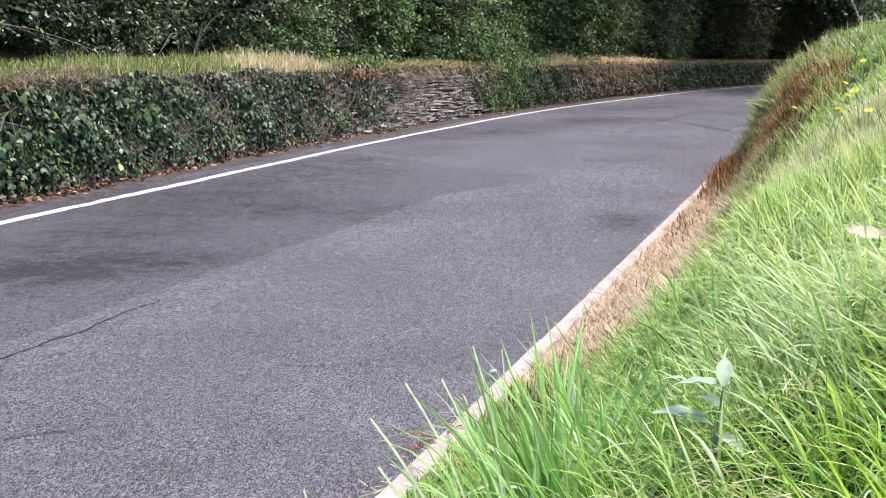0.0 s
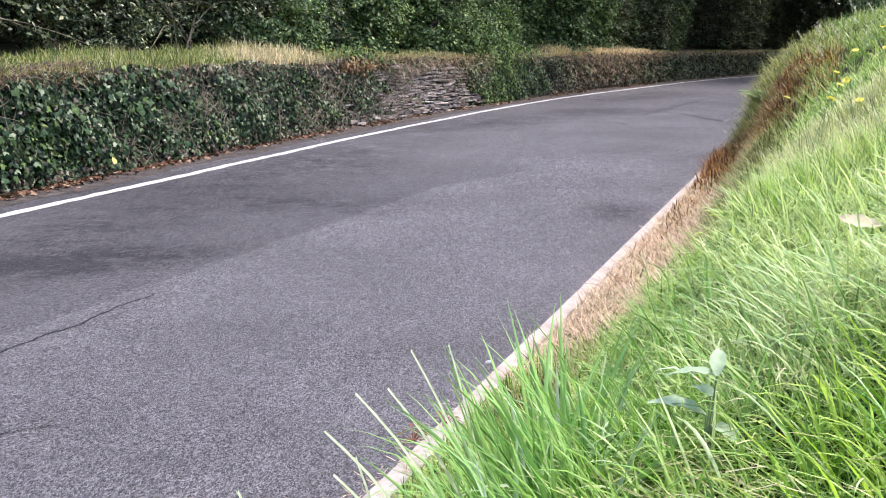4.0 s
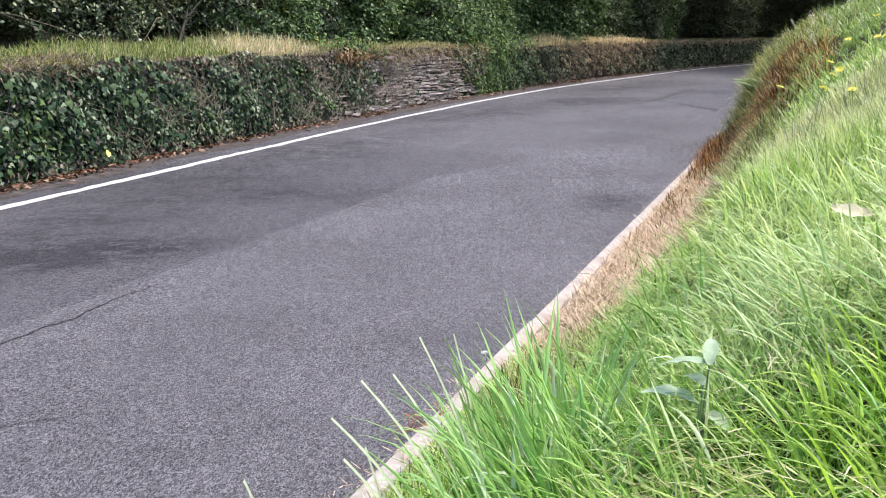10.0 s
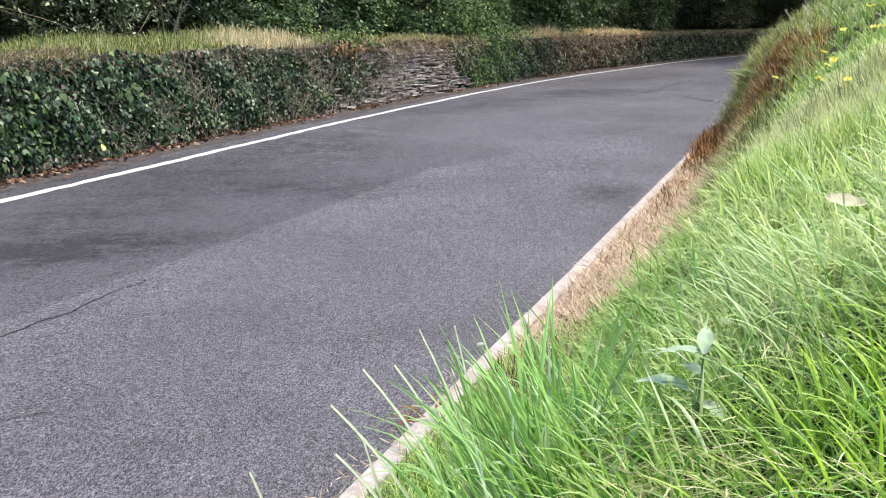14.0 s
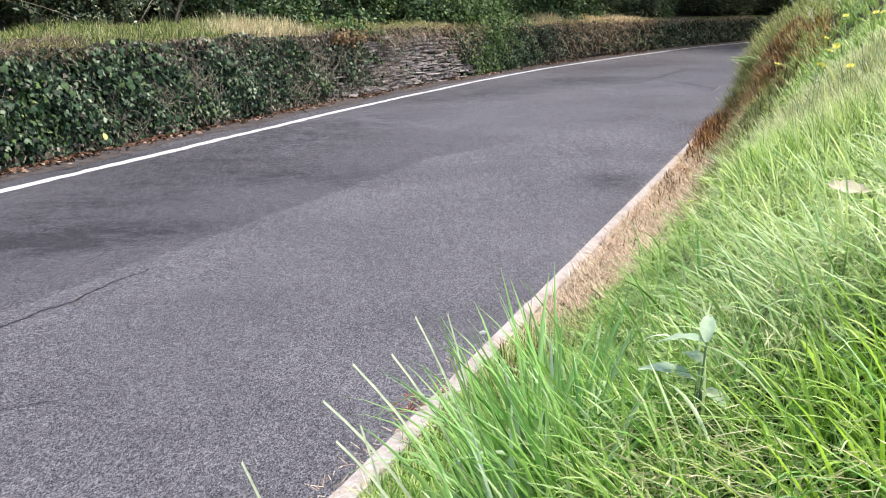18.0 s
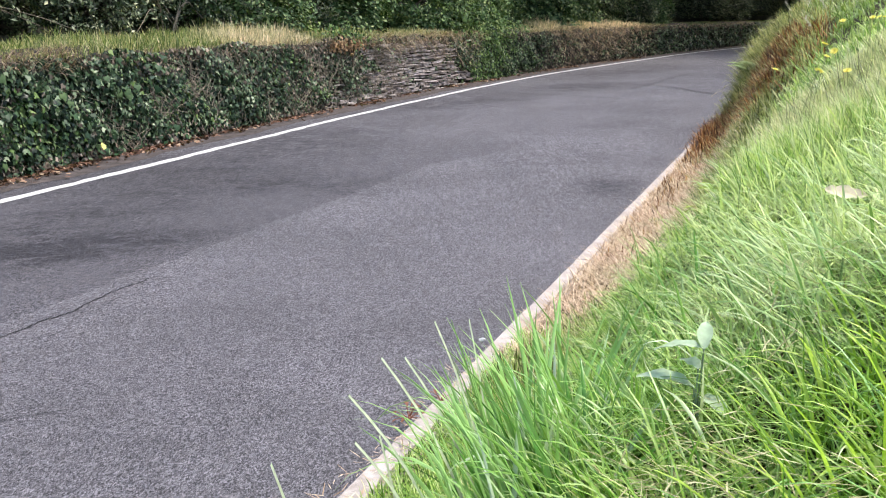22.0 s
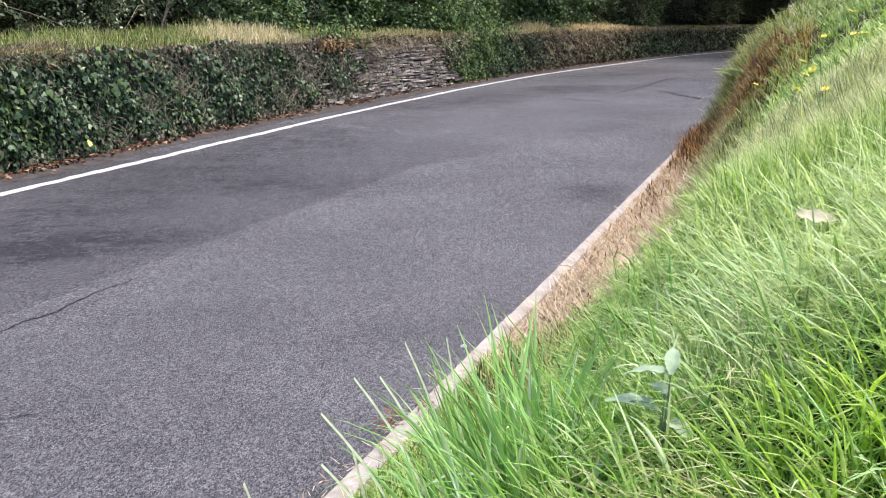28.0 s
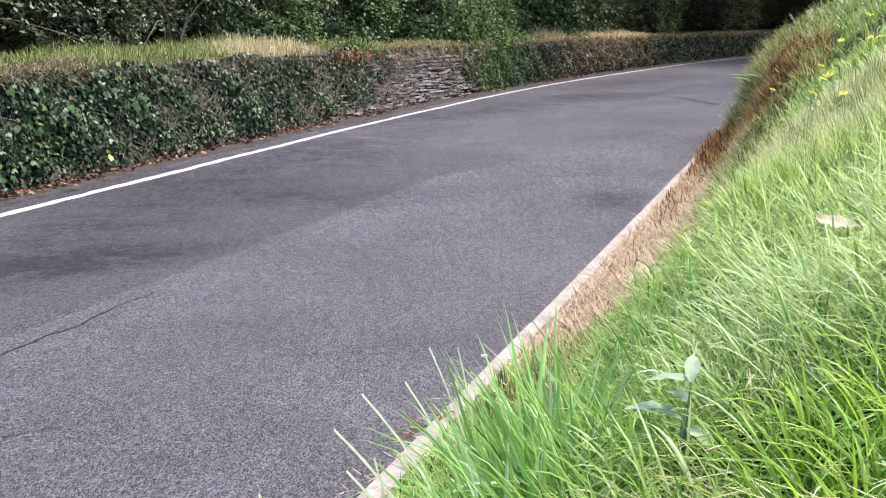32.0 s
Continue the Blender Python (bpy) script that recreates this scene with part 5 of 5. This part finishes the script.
def make_long_stems():
    """Long pale blades that reach out over the road, each from its root to its tip."""
    for *tip, dx in ((-0.137, 1.305, 0.684, 0.20), (-0.122, 1.255, 0.639, 0.16), (-0.089, 1.285, 0.646, 0.07), (-0.095, 1.345, 0.723, 0.19), (-0.011, 1.405, 0.766, 0.13),
                     (0.040, 1.425, 0.764, 0.07), (-0.239, 1.225, 0.627, 0.12), (-0.049, 1.385, 0.717, 0.16)):
        tip = np.array(tip)
        root = np.array([tip[0] + dx, tip[1] + 0.03, 0.0])
        root[2] = float(bank_z(0.932 * (root[0] + 1.163) - 0.361 * root[1], root[1] + 0.2)) - 0.02
        base = tagged(new("arching_grass"), "long pale grass blade arching out over the kerb", "grass blade", "long grass blades", "thing")
        base.matrix_basis = pose(*root)
        rows = []
        for t in np.linspace(0, 1, 8):
            c = (tip - root) * t + np.array([0, 0, 0.04]) * math.sin(t * math.pi)
            w = 0.0045 * (1 - 0.55 * t)
            rows.append([c + np.array([-w * 0.5, -w, w]), c + np.array([0, 0, -0.0012]), c + np.array([w * 0.5, w, w])])
        sheet("blade", np.array(rows), PALE_BLADE, "", "", "", base)
        STEMS.append((base, root))


FLOWERS = []


def flower_head():
    pieces = []
    for ring, (r, tilt) in enumerate(((0.017, 0.35), (0.014, 0.75), (0.009, 1.15))):
        k = 16 - ring * 3
        for i in range(k):
            a = i * 6.283 / k + ring * 0.2
            d = np.array([math.cos(a) * math.cos(tilt), math.sin(a) * math.cos(tilt), math.sin(tilt)])
            sd = np.array([-math.sin(a), math.cos(a), 0]) * 0.0022
            v = np.array([-sd * 0.5, sd * 0.5, d * r * 0.6 + sd, d * r * 0.6 - sd, d * r])
            pieces.append((v, np.array([[0, 1, 2], [0, 2, 3], [3, 2, 4]])))
    v, f = joined(pieces)
    return raw_mesh("flower_head", v * np.array([0.9, 0.9, 0.62]), f, YELLOW)


def make_flowers():
    head = flower_head()
    places = ((1.15, 3.29, 1.03), (1.15, 2.89, 1.12), (1.16, 2.84, 1.10), (1.10, 2.74, 1.09), (1.02, 2.59, 1.06), (1.16, 2.74, 1.05), (1.53, 3.69, 1.18), (1.77, 4.00, 1.27), (1.60, 3.60, 1.19), (1.67, 3.70, 1.19),
              (2.01, 4.59, 1.28), (1.73, 3.79, 1.19))
    for i, (x, y, z) in enumerate(places):
        s = 0.934 * (x + 1.135) - 0.358 * y
        g = float(bank_z(s, y))
        g = min(g, z - 0.06)
        base = tagged(new("dandelion"), "yellow dandelion-like flower on a thin bare stem in grass", "flower", "yellow flowers")
        root = np.array([x + RNG.normal(0, 0.025), y + RNG.normal(0, 0.025), g])
        base.matrix_basis = pose(*root)
        tip = np.array([x, y, z]) - root
        bow = np.array([RNG.normal(0, 0.012), RNG.normal(0, 0.012), 0])
        pts = [tip * t + bow * math.sin(t * 3.14) for t in np.linspace(0, 1, 6)]
        v, f = tube(pts, np.linspace(0.0014, 0.001, 6), 5)
        np_mesh("stem", v, f, GREEN_STEM, parent=base, smooth=True)
        ob = new("flower_head", head)
        ob.parent = base
        ob.matrix_basis = pose(*tip, RNG.normal(14, 14), RNG.normal(-12, 14), RNG.uniform(0, 360))
        v, f = tube([np.array([0, 0, -0.010]), np.array([0, 0, -0.005]), np.array([0, 0, 0.001])], [0.0013, 0.003, 0.0038], 7)
        np_mesh("bud_cup", v, f, GREEN_STEM, parent=ob, smooth=True)
        FLOWERS.append((base, root))


def leaf_blade(length, width, curl, wave):
    """A broad leaf with a folded midrib, root at the origin, along +y."""
    rows = []
    for t in np.linspace(0, 1, 9):
        w = width * math.sin(math.pi * min(1, t * 0.92 + 0.06)) ** 0.8 / 2
        zc = -curl * t * t * length
        e = wave * math.sin(t * 17)
        rows.append([(-w, t * length, zc + w * 0.35 + e), (-w * 0.5, t * length, zc + w * 0.12), (0, t * length, zc), (w * 0.5, t * length, zc + w * 0.12), (w, t * length, zc + w * 0.35 - e)])
    return np.array(rows)


def make_broadleaf(name, x, y, z, leaves, mat, label):
    base = tagged(new(name), label, "weed")
    base.matrix_basis = pose(x, y, z)
    for ln, wd, turn, tilt, dx, dz in leaves:
        ob = sheet("leaf", leaf_blade(ln, wd, 0.35, 0.0015), mat, "", "", "", base)
        ob.matrix_basis = pose(dx, 0, dz, tilt, 0, turn)
        m = ob.matrix_basis
        tip = np.array(m.translation)
        v, f = tube([np.array([0, 0, -0.05]), tip * 0.5 + np.array([0, 0, -0.02]), tip], [0.0016, 0.0013, 0.0011], 4)
        np_mesh("stalk", v, f, DOCK, parent=base)


def make_pale_blades():
    """Broad greyish blades lying over in the sward."""
    packs = []
    for n, s0, rs, y0, ry in ((40, 1.11, 0.06, 1.75, 0.08), (34, 1.0, 0.05, 1.92, 0.08), (110, 1.05, 0.2, 1.7, 0.3), (110, 1.05, 0.22, 2.7, 0.6), (40, 0.82, 0.05, 1.62, 0.08)):
        s, y = RNG.normal(s0, rs, n), RNG.normal(y0, ry, n)
        p = beside(kerb_x, y, s)
        p[:, 2] = bank_z(s, y) + RNG.uniform(0.02, 0.07, n)
        packs.append(folded_blades(p, toward_road(y) + RNG.normal(0, 0.8, n), RNG.uniform(0.5, 1.2, n), RNG.uniform(0.2, 1.4, n), RNG.uniform(0.07, 0.14, n), RNG.uniform(0.0035, 0.0062, n)))
    v, f = joined(packs)
    np_mesh("pale_blades", v, f, SAGE, "greyish broad grass blades flattened over the sward", "grass", "stuff")


def make_leafy_weed(name, x, y, z, count, spread, leaf, mat, label, group=""):
    """A low rosette of small leaves, each on its own stalk."""
    base = tagged(new(name), label, "weed", group)
    base.matrix_basis = pose(x, y, z)
    for k in range(count):
        a, up = k * 2.4 + RNG.normal(0, 0.3), RNG.uniform(0.2, 1.0)
        tip = np.array([math.cos(a) * spread * (1.1 - 0.6 * up), math.sin(a) * spread * (1.1 - 0.6 * up), spread * up])
        v, f = tube([np.zeros(3), tip * 0.55 + np.array([0, 0, spread * 0.1]), tip], [0.0014, 0.0011, 0.0009], 4)
        np_mesh("stalk", v, f, mat, parent=base)
        size = leaf * RNG.uniform(0.7, 1.2)
        ob = sheet("leaf", leaf_blade(size, size * 0.5, 0.3, 0.001), mat, "", "", "", base)
        ob.matrix_basis = pose(*tip, RNG.normal(10, 20), RNG.normal(0, 15), math.degrees(a) - 90)


def make_fern(x, y, z, fronds, long, face):
    """A small fern: arching fronds with paired leaflets, fanned about the direction face."""
    base = tagged(new("fern"), "small light green fern growing from the brown bank edge", "fern", "ferns")
    base.matrix_basis = pose(x, y, z)
    for k in range(fronds):
        a = face + (k - (fronds - 1) / 2) * 0.5 + RNG.normal(0, 0.12)
        out, side = np.array([math.cos(a), math.sin(a), 0.0]), np.array([-math.sin(a), math.cos(a), 0.0])
        reach = long * RNG.uniform(0.8, 1.1)
        pts = [reach * (out * (0.25 * t + 0.5 * t * t) + np.array([0, 0, 1.0]) * (t - 0.55 * t * t)) for t in np.linspace(0, 1, 9)]
        pieces = [tube(pts, np.linspace(0.003, 0.001, 9), 4)]
        for t in np.linspace(0.15, 0.97, 15):
            c = np.array([np.interp(t, np.linspace(0, 1, 9), [p[i] for p in pts]) for i in range(3)])
            w = reach * 0.26 * math.sin(math.pi * (0.12 + 0.86 * t)) ** 0.8
            for sg in (-1, 1):
                tip = c + side * sg * w + out * w * 0.35 - np.array([0, 0, 0.15 * w])
                mid = (c + tip) / 2 + np.array([0, 0, 0.06 * w])
                e = out * 0.011
                pieces.append((np.array([c - e * 0.6, c + e * 0.6, mid + e, mid - e, tip]), np.array([[0, 1, 2], [0, 2, 3], [3, 2, 4]])))
        v, f = joined(pieces)
        np_mesh("frond", v, f, FERN, parent=base)


def make_weeds():
    for s0, y0, n, long in ((0.50, 10.4, 5, 0.34), (0.58, 10.1, 4, 0.28), (0.45, 10.9, 5, 0.36)):
        q = beside(kerb_x, np.array([y0]), s0)[0]
        make_fern(q[0], q[1], float(bank_z(s0, y0)) - 0.01, n, long, 4.0)
    make_leafy_weed("leafy_weed", 1.05, 3.36, 0.60, 11, 0.075, 0.05, LIME, "yellow-green leafy weed in the grass of the bank", "leafy weeds")
    make_leafy_weed("leafy_weed", 0.954, 3.308, 0.54, 9, 0.065, 0.045, LIME, "yellow-green leafy weed in the grass of the bank", "leafy weeds")
    make_leafy_weed("red_weed", -0.072, 2.84, 0.028, 14, 0.045, 0.022, RED_WEED, "small reddish brown weed growing in a kerb joint")
    make_leafy_weed("red_weed", 0.03, 2.98, 0.028, 9, 0.035, 0.018, RED_WEED, "small reddish brown weed growing in a kerb joint")
    pebble = bmesh.new()
    bmesh.ops.create_icosphere(pebble, subdivisions=2, radius=0.011)
    for v in pebble.verts:
        v.co = Vector((v.co.x * 1.3, v.co.y, v.co.z * 0.7)) + Vector(noise.noise_vector(v.co * 90)) * 0.003
    me = bpy.data.meshes.new("pebble")
    pebble.to_mesh(me)
    pebble.free()
    me.materials.append(PAINT)
    ob = tagged(new("pebble", me), "small whitish pebble lying on the kerb", "pebble", "", "thing")
    ob.matrix_basis = pose(0.193, 3.579, 0.035)
    ob = sheet("yellow_leaf", leaf_blade(0.07, 0.06, 0.2, 0.003), YELLOW_LEAF, "single yellow leaf among the dark ivy", "leaf", "thing")
    ob.matrix_basis = pose(-2.86, 8.80, 0.19, 70, 20, 60)
    make_broadleaf("dock_plant", 0.318, 1.12, 0.705, ((0.066, 0.036, 80, 30, 0.002, 0.060), (0.050, 0.019, -18, 40, 0.012, 0.110), (0.056, 0.024, 66, 12, 0.012, 0.110), (0.05, 0.026, 200, 10, 0.01, 0.05), (0.036, 0.022, 20, 20, 0.006, 0.085)),
                   DOCK, "small broad-leaved dock plant with pale green leaves in grass")
    make_broadleaf("dock_plant", 0.90, 1.96, 0.82, ((0.07, 0.035, -70, 20, 0.0, 0.04), (0.06, 0.03, 30, 30, 0.0, 0.04)), DOCK, "broad pale green dock leaves among the bank grass")
    ob = sheet("dry_leaf", leaf_blade(0.066, 0.034, -0.25, 0.003), PALE, "pale withered leaf lying on the grass", "leaf", "thing")
    ob.matrix_basis = pose(0.682, 1.66, 0.910, 0, 18, 0) @ pose(0, 0, 0, -2, 34, -106)
    for x, y, h in ((1.17, 2.72, 0.17), (1.24, 2.85, 0.19), (1.12, 2.9, 0.15), (1.30, 2.65, 0.2), (1.35, 3.0, 0.2)):
        s = 0.934 * (x + 1.135) - 0.358 * y
        base = tagged(new("dry_weed"), "wiry branching dry brown weed stem in the grass", "weed", "dry weed stems")
        base.matrix_basis = pose(x, y, float(bank_z(s, y)))
        for k in range(5):
            a, ln = RNG.uniform(0, 6.28), h * RNG.uniform(0.7, 1.2)
            d = np.array([math.cos(a) * 0.45, math.sin(a) * 0.45, 1]) * ln
            v, f = tube([d * 0, d * 0.3 + RNG.normal(0, 0.006, 3), d * 0.65 + RNG.normal(0, 0.01, 3), d], [0.001, 0.0009, 0.0007, 0.0004], 4)
            np_mesh("stem", v, f, BARK, parent=base)
    for k in range(9):
        y = 8.2 + RNG.uniform(-0.8, 2.2)
        s = RNG.uniform(0.85, 1.5)
        p = beside(kerb_x, np.array([y]), s)[0]
        base = tagged(new("tall_grass_stalk"), "tall pale grass stalk with a feathery seed head", "grass stalk", "tall seed stalks")
        base.matrix_basis = pose(p[0], p[1], float(bank_z(s, y)))
        h, a = RNG.uniform(0.2, 0.33), RNG.uniform(2.0, 3.6)
        pts = [np.array([math.cos(a) * 0.35 * t * t, math.sin(a) * 0.35 * t * t, t]) * h for t in np.linspace(0, 1, 6)]
        v, f = tube(pts, np.linspace(0.003, 0.0016, 6), 4)
        np_mesh("stalk", v, f, GREEN_STEM, parent=base)
        n = 60
        t = RNG.uniform(0.72, 1.05, n)
        c = np.stack([np.cos(a) * 0.35 * t * t, np.sin(a) * 0.35 * t * t, t], 1) * h + RNG.normal(0, 0.006, (n, 3))
        v, f = scatter(OVAL_T, OVAL_F, c, RNG.normal(0, 1, (n, 3)), RNG.uniform(0, 6.28, n), RNG.uniform(0.007, 0.015, n))
        np_mesh("seed_head", v, f, PLUME, parent=base)


make_ivy()
make_vines()
make_litter()
top_grass()
make_woods()
make_bank_grass()
make_edge_thicket()
make_tufts()
make_long_stems()
make_flowers()
make_pale_blades()
make_weeds()
make_stones(wall)


def gust(t, k):
    """The wind's push on one plant, about -1 to 1."""
    return 0.45 * math.sin(0.9 * t + 0.25 * k) + 0.3 * math.sin(2.3 * t + 1.7 * k) + 0.25 * math.sin(4.1 * t + 2.9 * k)


WIND = ((0, 0.0), (1, 0.35), (2, 0.3), (3, 0.35), (4.5, 0.55), (6, 0.75), (6.5, 0.9), (7, 1.3), (7.5, 1.0), (8, 0.8), (8.5, 0.85), (9, 0.5), (9.5, 0.35), (11, 0.4), (12, 0.45), (13, 0.55), (14, 0.4),
        (17, 0.35), (18, 0.4), (19, 0.35), (21, 0.4), (22, 0.2), (23, 0.25), (24, 0.3), (26.5, 0.35), (27, 0.35), (28, 0.25), (29, 0.05), (30, -0.1), (31, 0.0), (32, 0.2))


def sway(p, k, lean, flutter):
    """Rows of a plant that the wind bends towards the road, from start to end."""
    rows = []
    for i in range(65):
        t = i * 0.5
        w = float(np.interp(t, [a for a, _ in WIND], [c for _, c in WIND])) - 0.35
        rows.append((t, pose(*p, 0.6 * flutter * gust(t + 7, k), -lean * w + flutter * gust(t, k), 0)))
    return rows


def motions():
    """The wind moves tufts, long blades and flowers about their roots."""
    for k, (ob, p) in enumerate(TUFTS):
        walk(ob, sway(p, k, 12.0 if k < 17 else 5.0, 1.5))
    for k, (ob, p) in enumerate(STEMS):
        walk(ob, sway(p, 1.3 * k, 17.0, 2.0))
    for k, (ob, p) in enumerate(FLOWERS):
        walk(ob, sway(p, k, 0.6, 0.8))


motions()
